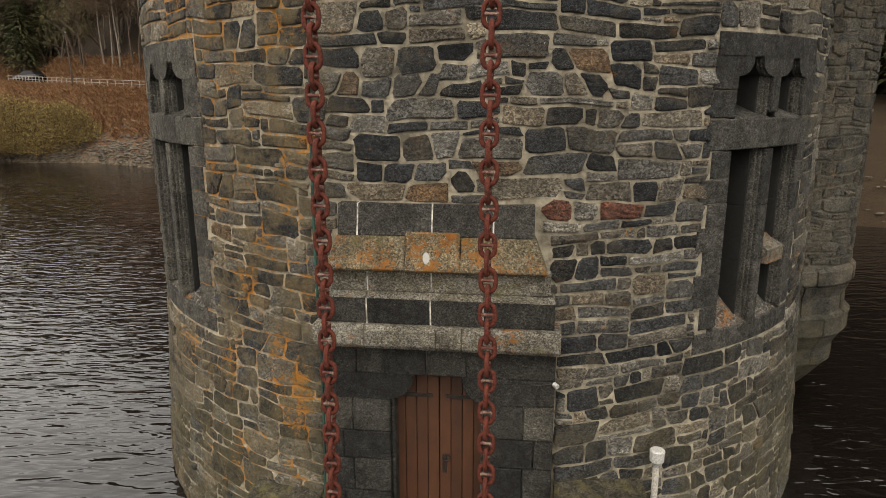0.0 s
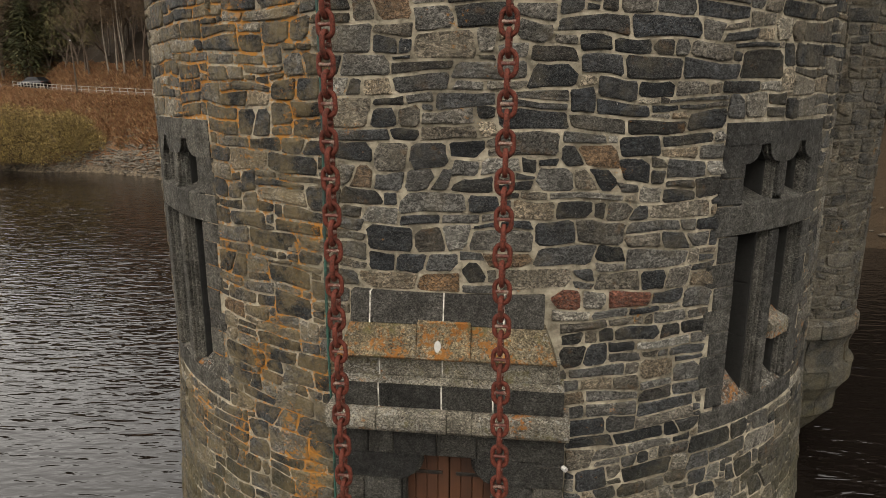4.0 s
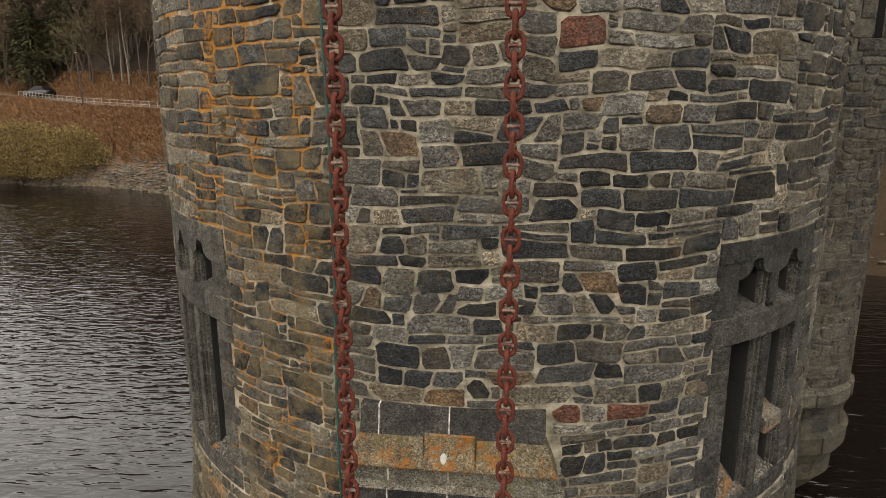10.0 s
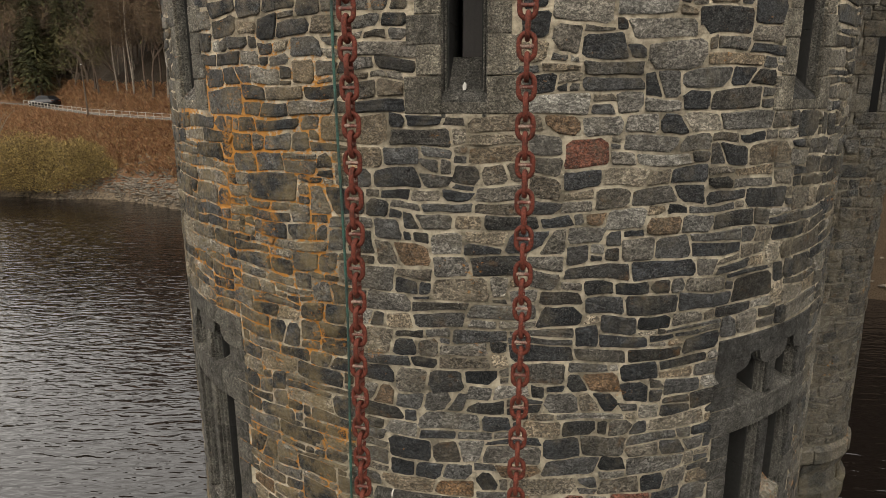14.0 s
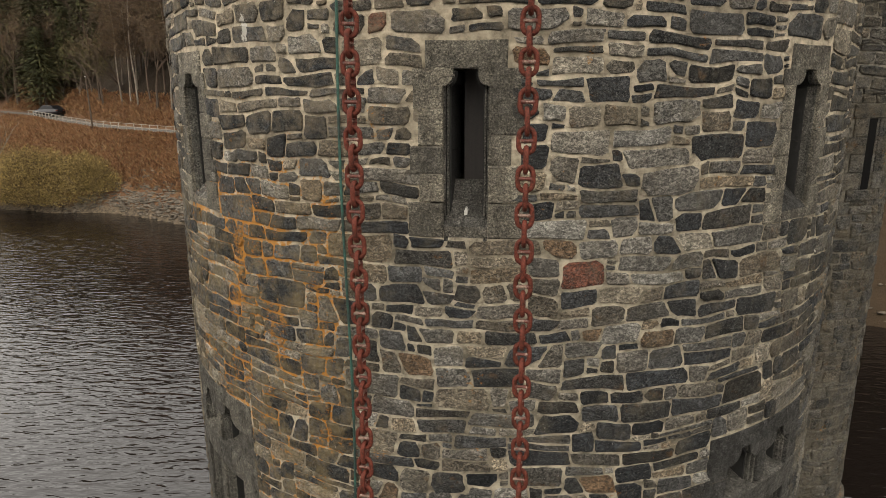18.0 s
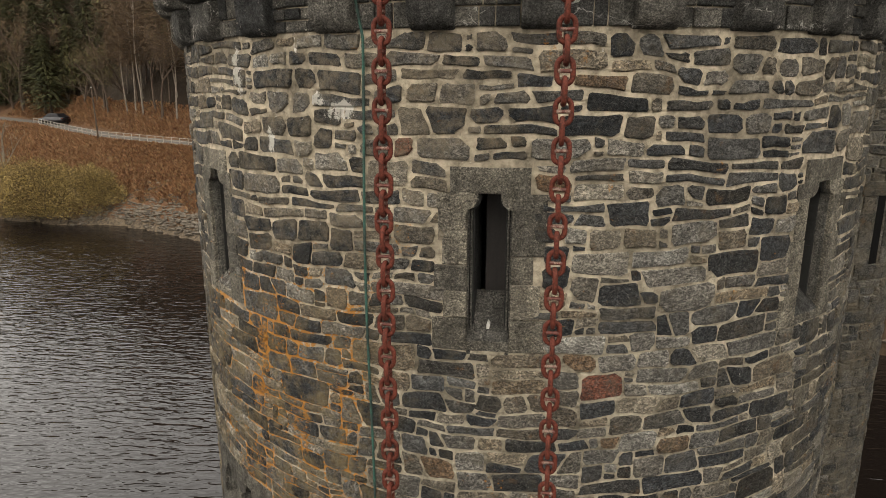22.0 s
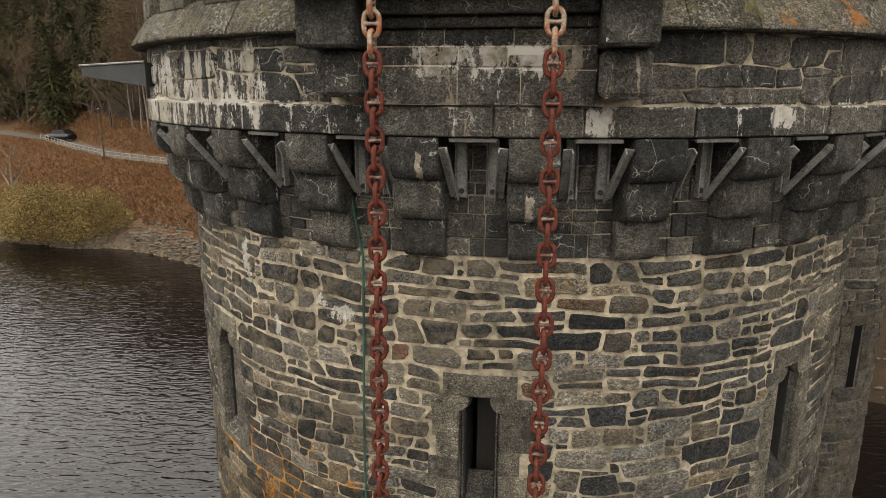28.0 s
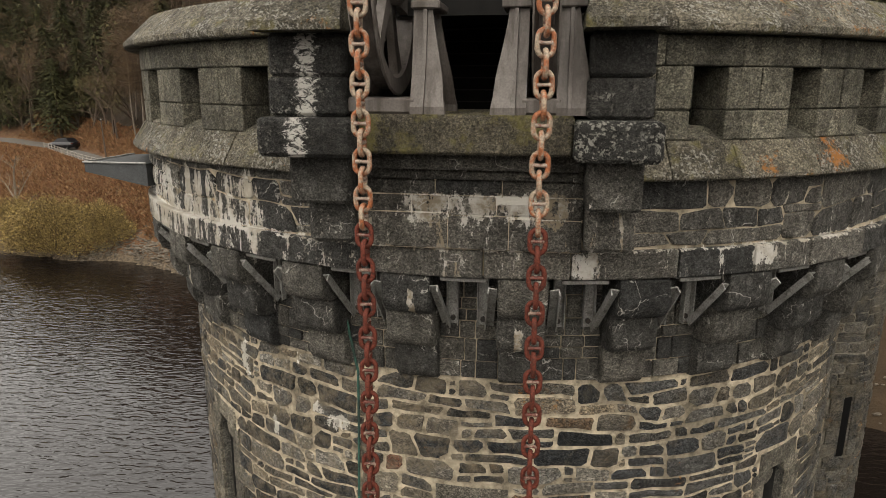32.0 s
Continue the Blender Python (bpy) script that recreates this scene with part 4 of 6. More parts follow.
# Courses above the corbels ---------------------------------------------------
def course(name, z0, z1, r_in, r_out, widths, mat, seed, span=(-100, 100), gaps=(), ease=0.014, rough=0.012, parent=None):
    """A ring of curved stones with tight joints; gaps: bearings that other things fill."""
    rnd = random.Random(seed)
    t = span[0]
    while t < span[1]:
        w = rnd.uniform(*widths)
        a, b = t + 0.09, min(t + w, span[1]) - 0.09
        t += w
        hit = [g for g in gaps if a < g[1] and b > g[0]]
        if hit:
            g = hit[0]
            if g[0] - a > 2:
                b = g[0] - 0.06
            elif b - g[1] > 2:
                a = g[1] + 0.06
            else:
                continue
        part(name, curved_block(a, b, r_in, r_out + rnd.uniform(-rough, rough), z0 + 0.008, z1 - 0.008, ease, 4), mat, parent or tower)


course("string_stone", Z_STRING, Z_BAND, 5.4, 6.07, (7, 13), band_mat, 11)
part("backing_ring", sweep([(5.2, 13.9), (5.995, 13.99), (5.995, 14.94), (5.2, 14.95)], -179.5, 179.5, 5), mortar, tower)
def slope_course():
    rnd = random.Random(15)
    t = -100.0
    while t < 100:
        w = rnd.uniform(5.0, 9.5)
        for a, b in ((t + 0.05, t + w - 0.05),):
            if a < 11.2 and b > -11.2:
                if a < -11.2 < b:
                    b = -11.2
                elif a < 11.2 < b:
                    a = 11.2
                else:
                    continue
            if b - a < 1.0:
                continue
            o = rnd.uniform(-0.008, 0.008)
            prof = [(5.5, 14.945), (6.17 + o, 14.945), (6.20 + o, 14.965), (6.20 + o, 14.995), (6.0 + o, 15.30), (5.5, 15.30)]
            part("weathering_stone", sweep(prof, a, b, 3), slope_mat, tower)
        t += w


slope_course()

# embrasured parapet: sill row, merlon stones, lintel course, coping
OPENINGS = [(19.5, 22.9), (30.1, 33.8), (40.4, 44.6), (51.5, 55.5), (63, 67), (75, 79), (87, 91)]
OPENINGS = OPENINGS + [(-24.7, -20.9), (-36.3, -32.1), (-48.8, -43.8), (-60.5, -56), (-72.5, -68), (-84.5, -80)]
OPENINGS.sort()


def parapet():
    rnd = random.Random(16)
    edges = [-100.0] + [e for o in OPENINGS for e in o] + [100.0]
    runs = [(edges[i], edges[i + 1]) for i in range(0, len(edges), 2)]
    for a, b in runs:
        pieces = [(a, b)]
        if a < 0 < b:
            pieces = [(a, -13.0), (12.5, b)]
        for p, q in pieces:
            n = 2 if q - p > 6.5 else 1
            for k in range(n):
                s, e = p + (q - p) * k / n, p + (q - p) * (k + 1) / n
                part("merlon_stone", curved_block(s + 0.05, e - 0.05, 5.45, 6.0 + rnd.uniform(-0.008, 0.008), 15.585, Z_LINTEL - 0.006, 0.016, 3), parapet_mat, tower)
            cut = p + (q - p) * rnd.uniform(0.4, 0.62)
            for s, e in ((p, cut), (cut, q)):
                part("merlon_stone", curved_block(s + 0.05, e - 0.05, 5.45, 6.0 + rnd.uniform(-0.008, 0.008), 15.302, 15.578, 0.016, 3), parapet_mat, tower)
    for a, b in OPENINGS:
        prof = [(5.45, 15.302), (5.985, 15.302), (5.985, 15.32), (5.75, 15.42), (5.45, 15.42)]
        part("embrasure_sill", sweep(prof, a + 0.06, b - 0.06, 3), parapet_mat, tower)
    t = -100.0
    while t < 100:
        w = rnd.uniform(7, 12)
        a, b = t + 0.05, t + w - 0.05
        t += w
        for p, q in ((a, min(b, -12.5)), (max(a, 12.5), b)):
            if q - p > 1.0:
                part("lintel_stone", curved_block(p, q, 5.45, 6.01 + rnd.uniform(-0.006, 0.006), Z_LINTEL, Z_COPING - 0.006, 0.014, 3), parapet_mat, tower)
                prof = [(5.3, 16.262), (6.18, 16.262), (6.20, 16.28), (6.20, 16.335), (5.86, 16.66), (5.6, 16.66), (5.3, 16.5)]
                part("coping_stone", sweep(prof, p, q, 3), slope_mat, tower, "sloped coping slab with grey and orange lichen")


parapet()


# The hoist bay over the door -------------------------------------------------
def bay():
    b = empty("hoist_bay")
    b.parent = tower
    b["label"] = "projecting stone bay between two piers holding chain sheaves"
    for side in (-1, 1):
        def stone(name, x0, x1, y0, z0, z1, mat, ease=0.018, y1=-5.4):
            a, c = sorted((side * x0, side * x1))
            return part(name, block(a, y0, z0, c, y1, z1, ease), mat, b)
        stone("pier_corbel", 1.06, 1.50, -6.34, 14.34, 14.755, band_mat, 0.05)
        stone("pier_corbel", 1.04, 1.50 if side > 0 else 1.56, -6.60, 14.765, 15.205, soot, 0.03)
        part("pier_base", block(0.91 if side > 0 else -1.74, -6.85, 15.20, 1.60 if side > 0 else -0.90, -5.4, 15.53, 0.035), spotted if side > 0 else streaked, b, "lichen-spotted pier base block")
        wide = 1.53 if side > 0 else 1.69
        stone("pier_stone", 1.0, wide, -6.67, 15.535, 15.86, streaked, 0.03)
        stone("pier_stone", 1.01, wide - 0.01, -6.65, 15.865, 16.22, streaked, 0.03)
        # sloped cap of the pier
        x0, x1 = side * 0.95, side * (wide + 0.05)
        a, c = min(x0, x1), max(x0, x1)
        v = [(a, -6.92, 16.225), (c, -6.92, 16.225), (c, -5.4, 16.225), (a, -5.4, 16.225), (a, -6.92, 16.30), (c, -6.92, 16.30), (c, -5.4, 16.30), (a, -5.4, 16.30),
             (a + 0.08, -6.55, 16.68), (c - 0.08, -6.55, 16.68), (c - 0.08, -5.4, 16.68), (a + 0.08, -5.4, 16.68)]
        f = [(3, 2, 1, 0), (0, 1, 5, 4), (1, 2, 6, 5), (2, 3, 7, 6), (3, 0, 4, 7), (4, 5, 9, 8), (5, 6, 10, 9), (6, 7, 11, 10), (7, 4, 8, 11), (8, 9, 10, 11)]
        part("pier_cap", (v, f), slope_mat, b, "sloped stone cap streaked white")
        # flank walls back into the tower
        part("flank_wall", block(min(side * 1.02, side * 1.25), -5.45, 15.2, max(side * 1.02, side * 1.25), -3.6, 17.6, 0.01), soot, b)
    part("sill_beam", block(-0.915, -6.64, 15.225, 0.915, -5.2, 15.56, 0.025), sill_mat, b, "rough mossy stone sill beam")
    part("bay_core", block(-1.05, -6.10, 14.275, 1.05, -5.7, 14.95, 0.005), mortar, b)
    part("drip_course", block(-1.04, -6.34, 15.06, 1.04, -5.6, 15.215, 0.02), soot, b)
    part("recess_stone", block(-1.04, -6.2, 14.955, 1.04, -5.6, 15.055, 0.02), soot, b)
    for x0, x1, z0, z1 in ((-1.05, -0.21, 14.28, 14.62), (-0.20, 0.37, 14.28, 14.60), (0.38, 1.05, 14.28, 14.58), (-1.05, -0.56, 14.63, 14.79), (-0.55, -0.20, 14.63, 14.79), (-0.19, 0.25, 14.61, 14.79), (0.26, 0.62, 14.61, 14.72), (0.63, 1.05, 14.59, 14.79), (-1.05, -0.33, 14.80, 14.95), (-0.32, 0.30, 14.80, 14.95), (0.31, 1.05, 14.80, 14.95)):
        part("bay_stone", block(x0, -6.115 - 0.004 * (x0 > -0.5), z0, x1, -5.6, z1, 0.016), band_mat, b)
    # the chamber behind the sheaves: near-black surfaces paint its shade, the roof is unseen
    part("chamber_floor", block(-1.02, -5.3, 15.3, 1.02, -3.6, 15.5, 0.01), interior_shade, b)
    part("chamber_back", block(-1.25, -3.6, 15.2, 1.25, -3.4, 17.6, 0.01), interior_shade, b)
    part("chamber_roof", block(-1.3, -6.3, 17.6, 1.3, -3.3, 17.8, 0.01), interior_shade, b)
    for k in range(9):
        part("grille_bar", tube([(-1.02, -4.6, 15.62 + 0.13 * k), (1.02, -4.6, 15.62 + 0.13 * k)], 0.006, 6), black_iron, b)


bay()
# drum added behind the embrasures to fill them with painted shade
part("inner_drum", sweep([(4.5, 15.05), (4.65, 15.05), (4.65, 16.62), (4.5, 16.62)], 16, 344, 6), interior_shade, tower)
# unseen deck and floor, added to keep daylight out of the openings
part("roof_deck", turned([(5.55, 16.45), (5.55, 16.6), (0.02, 16.9)], 48), interior_shade, tower)
part("attic_floor", turned([(5.4, 15.0), (5.4, 15.15), (0.02, 15.2)], 48), interior_shade, tower)


# copper strip down the wall
def conductor():
    pts = [polar(batter(z) + 0.045, -14.3 + 0.25 * math.sin(z * 1.1), z) for z in [0.2 + 0.4 * k for k in range(32)]]
    pts += [polar(5.58, -14.9, 13.1), polar(5.6, -15.4, 13.4), polar(5.66, -15.6, 13.75)]
    part("earth_strip", tube(pts, 0.017, 6), copper_green, tower, "green copper lightning strip down the wall")


conductor()
# grey clad shelf on the flank of the parapet
shelf = empty("side_shelf")
shelf.parent = tower
shelf["label"] = "grey sheet-clad shelf jutting from the parapet"
v = [(-5.86, -3.6, 14.57), (-4.7, -3.9, 14.43), (-4.5, -2.2, 14.43), (-5.86, -2.4, 14.57), (-5.86, -3.6, 14.70), (-4.7, -3.9, 14.74), (-4.5, -2.2, 14.74), (-5.86, -2.4, 14.70)]
part("shelf_body", (v, [(3, 2, 1, 0), (4, 5, 6, 7), (0, 1, 5, 4), (1, 2, 6, 5), (2, 3, 7, 6), (3, 0, 4, 7)]), slate_metal, shelf)
part("shelf_edge", tube([(-5.87, -2.4, 14.71), (-5.87, -3.61, 14.71), (-4.7, -3.91, 14.75)], 0.014, 6), galvanised, shelf)


# ---- stair turret ----
TX, TY, TR = 5.7, 1.1, 1.40
turret = empty("stair_turret", pose(0, 0, 0, 0, 0, math.degrees(FACE)) @ pose(TX, TY, 0), "round corbelled stair turret of grey stone against the tower", "turret")
turret_core = part("wall", turned([(TR, 2.9), (TR, 15.6), (0.05, 15.9)], 40), grey_mortar, turret)
t_prof = [(0.30, -0.2), (0.62, 0.15), (1.0, 0.62), (1.26, 0.98), (1.30, 1.02), (1.30, 1.32), (1.46, 1.62), (1.50, 1.66), (1.50, 1.98), (1.40, 2.04), (1.38, 2.34), (1.46, 2.58), (1.50, 2.62), (1.50, 2.86), (1.40, 2.94)]
part("corbel_core", turned([(max(0.05, r - 0.03), z) for r, z in t_prof], 40), grey_mortar, turret)
ring_rnd = random.Random(29)
for a, b, nm in ((0, 4, "corbel_foot"), (4, 8, "corbel_ring"), (8, 11, "corbel_ring"), (11, 14, "corbel_ring")):
    prof = [(r, z + (0.006 if k == 0 else -0.006 if k == b - a else 0.0)) for k, (r, z) in enumerate(t_prof[a:b + 1])]
    prof = [(0.2, prof[0][1])] + prof + [(0.2, prof[-1][1])]
    t = -110.0 + ring_rnd.uniform(0, 12)
    while t < 130:
        w = ring_rnd.uniform(15, 27)
        lift = ring_rnd.uniform(-0.012, 0.012)
        part("ring_stone" if nm == "corbel_ring" else "foot_stone", sweep([(r + lift if r > 0.25 else r, z) for r, z in prof], t + 0.35, t + w - 0.35, 5.0), turret_single, turret)
        t += w


def turret_slit(az, z0, z1):
    win = empty("slit_window")
    win.parent = turret
    w = 5.6
    a = az - 0.0
    for side in (-1, 1):
        z, k = z0, 0
        while z < z1 - 0.02:
            h = min(0.3, z1 - z)
            e = w + (9 if k % 2 else 14)
            t0, t1 = sorted((a + side * w, a + side * e))
            part("jamb_stone", curved_block(t0, t1, TR - 0.1, TR + 0.03, z + 0.004, z + h - 0.004, 0.01, 5), turret_single, win)
            t0, t1 = sorted((a + side * w * 0.62, a + side * w))
            part("jamb_moulding", curved_block(t0, t1, TR - 0.1, TR + 0.012, z, z + h, 0.008, 5), turret_single, win)
            z, k = z + h, k + 1
    part("lintel", curved_block(a - 16, a + 16, TR - 0.1, TR + 0.03, z1 + 0.004, z1 + 0.24, 0.012, 5), turret_single, win)
    part("sill", curved_block(a - 14, a + 14, TR - 0.1, TR + 0.035, z0 - 0.2, z0 - 0.004, 0.02, 5), turret_single, win)
    # flush black face in place of an open, shaded slit
    part("pane", curved_block(a - w, a + w, TR - 0.1, TR + 0.004, z0, z1, 0.002, 5), slit_shade, win)


TURRET_SLITS = ((25.0, 9.12, 10.32), (66.0, 3.45, 4.7))
for s in TURRET_SLITS:
    turret_slit(*s)


# ---- lake, shore and hill ----
SHORE = [(-400, 150), (-120, 72), (-80, 56), (-60, 50), (-47, 46), (-38, 43.5), (-34.5, 44.3), (-29.4, 42), (-24.7, 39), (-10, 32), (5, 25), (18, 18), (32, 8), (60, -14), (110, -60), (400, -200)]
ROADLINE = [(-400, 190), (-120, 98), (-80, 83), (-59.5, 73), (-50, 64.5), (-42.5, 58.8), (-33.7, 55.6), (-20, 51), (0, 43), (20, 34), (40, 22), (70, 2), (120, -40), (400, -170)]


def along(line, x):
    for (x0, y0), (x1, y1) in zip(line, line[1:]):
        if x <= x1:
            return y0 + (y1 - y0) * (x - x0) / (x1 - x0)
    return line[-1][1]


def road_z(x):
    return max(5.8, min(9.2, 6.25 - (x + 34) * 0.038))


def ground_z(x, y):
    """Height of the land: a stony beach, a bracken bank, the road's shelf and the wooded hill."""
    ys, yr = along(SHORE, x), along(ROADLINE, x)
    d, span = y - ys, max(8.0, yr - ys - 1.5)
    zr = road_z(x)
    rough = noise.noise(Vector((x * 0.35, y * 0.35, 0))) * 0.35 + noise.noise(Vector((x * 1.1, y * 1.1, 5))) * 0.14
    if y < -140:
        return min(60.0, (-140 - y) * 0.35 - 1.5)
    if d < 0:
        return max(-4.0, d * 0.35 - 0.25)
    if y < yr - 1.5:
        u = d / span
        return zr * (u ** 0.6) + rough * min(1.0, d / 2) * (1 - u ** 6) - 0.1 * (1 - u)
    e = y - yr
    if e < 4.2:
        return zr
    k = e - 4.2
    steep = 0.75 if x < 5 else 0.95
    rise = min(1.0, max(0.0, (x + 40.0) / 55.0))
    top = 52.0 + 50.0 * rise * rise + 5 * noise.noise(Vector((x * 0.012, y * 0.012, 2)))
    return zr + min(top, k * steep) + rough * min(1.0, k / 3) * 1.5 + max(0.0, k - 60) * 0.02


def terrain():
    def ticks(breaks):
        out = []
        for a, b, s in breaks:
            n = max(1, int(round((b - a) / s)))
            out += [a + (b - a) * i / n for i in range(n)]
        return out + [breaks[-1][1]]
    xs = ticks([(-1500, -400, 220), (-400, -120, 28), (-120, -72, 6), (-72, -12, 1.1), (-12, 14, 4), (14, 40, 1.8), (40, 120, 10), (120, 400, 40), (400, 1500, 220)])
    ys = ticks([(-1500, -400, 200), (-400, -140, 40), (-140, 0, 20), (0, 30, 2.2), (30, 92, 1.1), (92, 140, 5), (140, 400, 30), (400, 1500, 220)])
    nx = len(xs)
    v = [(x, y, ground_z(x, y)) for y in ys for x in xs]
    f = [(j * nx + i, j * nx + i + 1, (j + 1) * nx + i + 1, (j + 1) * nx + i) for j in range(len(ys) - 1) for i in range(nx - 1)]
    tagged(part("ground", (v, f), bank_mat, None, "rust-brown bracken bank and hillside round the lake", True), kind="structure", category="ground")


terrain()
tagged(part("water", ([(-1500, -1500, 0), (1500, -1500, 0), (1500, 1500, 0), (-1500, 1500, 0)], [(0, 1, 2, 3)]), water_mat, None, "dark peaty rippled lake water"), kind="structure", category="water")


def road():
    v, f = [], []
    xs = [-110 + 1.5 * i for i in range(110)]
    for x in xs:
        y = along(ROADLINE, x)
        v += [(x, y - 0.3, road_z(x) + 0.05), (x, y + 3.9, road_z(x) + 0.05)]
    for i in range(len(xs) - 1):
        f.append((2 * i, 2 * i + 2, 2 * i + 3, 2 * i + 1))
    tagged(part("road", (v, f), road_mat, None, "narrow grey asphalt lakeside road"), kind="structure", category="road")


road()


def fence():
    fe = empty("roadside_fence", None, "pale painted post-and-rail fence along the lakeside road", "fence")
    pts = []
    x = -60.4
    while x < -27:
        pts.append(Vector((x, along(ROADLINE, x) - 0.9, road_z(x) - 0.05)))
        x += 1.05
    post = mesh_of("post", *tube([(0, 0, -0.3), (0, 0, 0.92)], 0.04, 6), fence_paint)
    for p in pts:
        part("post", post, None, fe).matrix_basis = Matrix.Translation(p)
    for h in (0.25, 0.55, 0.88):
        part("rail", tube([p + Vector((0, -0.03, h)) for p in pts], 0.028, 5), fence_paint, fe)


fence()

pole = empty("telegraph_pole", Matrix.Translation((-42.6, 57.3, 6.4)), "tall thin grey wooden telegraph pole by the road", "pole")
part("shaft", tube([(0, 0, -0.5), (-0.05, 0, 3), (-0.12, 0, 5.6)], 0.1, 8, False, [0.10, 0.085, 0.065]), bark, pole)
part("pole_cap", turned([(0.09, 5.6), (0.09, 5.66), (0.02, 5.72)], 8, -0.12, 0), galvanised, pole)


def parked_car():
    x, y = -58.2, along(ROADLINE, -58.2) + 1.7
    c = empty("parked_car", pose(x, y, road_z(x) + 0.05, 0, 0, -16), "small black hatchback car standing on the road", "car")
    L, W = 4.1, 0.87
    secs = [(-L / 2, 0.45, 0.62, 0.72), (-1.9, 0.3, 0.78, 0.82), (-1.2, 0.22, 0.92, W), (-0.6, 0.2, 0.96, W), (0.6, 0.2, 0.98, W), (1.4, 0.22, 1.0, W), (1.9, 0.3, 0.98, 0.83), (L / 2, 0.45, 0.85, 0.74)]

    def loft(rows):
        v, f = [], []
        for px, z0, z1, w in rows:
            v += [(px, -w, z0), (px, w, z0), (px, w * 1.0, (z0 + z1) / 2), (px, w * 0.92, z1), (px, -w * 0.92, z1), (px, -w, (z0 + z1) / 2)]
        for i in range(len(rows) - 1):
            for j in range(6):
                f.append((i * 6 + j, i * 6 + (j + 1) % 6, i * 6 + 6 + (j + 1) % 6, i * 6 + 6 + j))
        f += [(5, 4, 3, 2, 1, 0), tuple(range(len(rows) * 6 - 6, len(rows) * 6))]
        return v, f
    part("body", loft(secs), car_paint, c, "", True)
    v = [(-1.05, s * 0.80, 0.94) for s in (-1, 1)] + [(-0.35, s * 0.62, 1.42) for s in (-1, 1)] + [(1.15, s * 0.62, 1.45) for s in (-1, 1)] + [(1.85, s * 0.76, 0.97) for s in (-1, 1)]
    part("glasshouse", (v, [(0, 1, 3, 2), (4, 5, 7, 6), (0, 2, 4, 6), (1, 7, 5, 3)]), car_glass, c)
    part("roof", block(-0.36, -0.62, 1.41, 1.16, 0.62, 1.47, 0.02), car_paint, c)
    tyre = mesh_of("wheel", *tube([(0, -0.1, 0), (0, 0.1, 0)], 0.31, 18), tyre_mat)
    hub = mesh_of("rim", *tube([(0, -0.105, 0), (0, 0.105, 0)], 0.19, 12), galvanised)
    for px in (-1.3, 1.28):
        for py in (-0.76, 0.76):
            w = part("wheel", tyre, None, c)
            w.matrix_basis = Matrix.Translation((px, py, 0.31))
            part("rim", hub, None, w)
    for py in (-0.55, 0.55):
        part("headlight", block(-2.07, py - 0.16, 0.62, -1.93, py + 0.16, 0.72, 0.02), lamp_glass, c)
        part("tail_light", block(1.95, py - 0.16, 0.78, 2.06, py + 0.16, 0.9, 0.02), chain_red, c)
    part("number_plate", block(-2.09, -0.26, 0.42, -2.05, 0.26, 0.53, 0.004), white_plastic, c, "plain pale plate")


parked_car()


# ---- plants and stones of the bank ----
def tufts():
    rnd = random.Random(31)
    v, f = [], []
    for _ in range(75000):
        x = rnd.uniform(-72, -18)
        y = rnd.uniform(0.02, 1) * (along(ROADLINE, x) - along(SHORE, x) - 1.0) + along(SHORE, x)
        if rnd.random() < 0.25:
            y = along(ROADLINE, x) + rnd.uniform(4.3, 9)
        if y - along(SHORE, x) < 1.2 + 1.4 * noise.noise(Vector((x * 0.8, 0, 0))) + (0.9 if x > -36 else 0):
            continue
        z = ground_z(x, y)
        n = 2
        for _ in range(n):
            a, h, w = rnd.uniform(0, 6.3), rnd.uniform(0.08, 0.36), rnd.uniform(0.012, 0.055)
            lx, ly = rnd.uniform(-1.1, 1.1), rnd.uniform(-1.1, 0.5)
            k = len(v)
            ca, sa = math.cos(a) * w, math.sin(a) * w
            v += [(x - ca, y - sa, z - 0.05), (x + ca, y + sa, z - 0.05), (x + ca + lx * h, y + sa + ly * h, z + h * 0.8), (x - ca * 0.4 + lx * h * 1.3, y + ly * h * 1.3, z + h)]
            f.append((k, k + 1, k + 2, k + 3))
    tagged(part("bracken_cover", (v, f), bracken, None, "dead rust-brown bracken and grass tufts on the bank"), kind="stuff", category="bracken")


tufts()


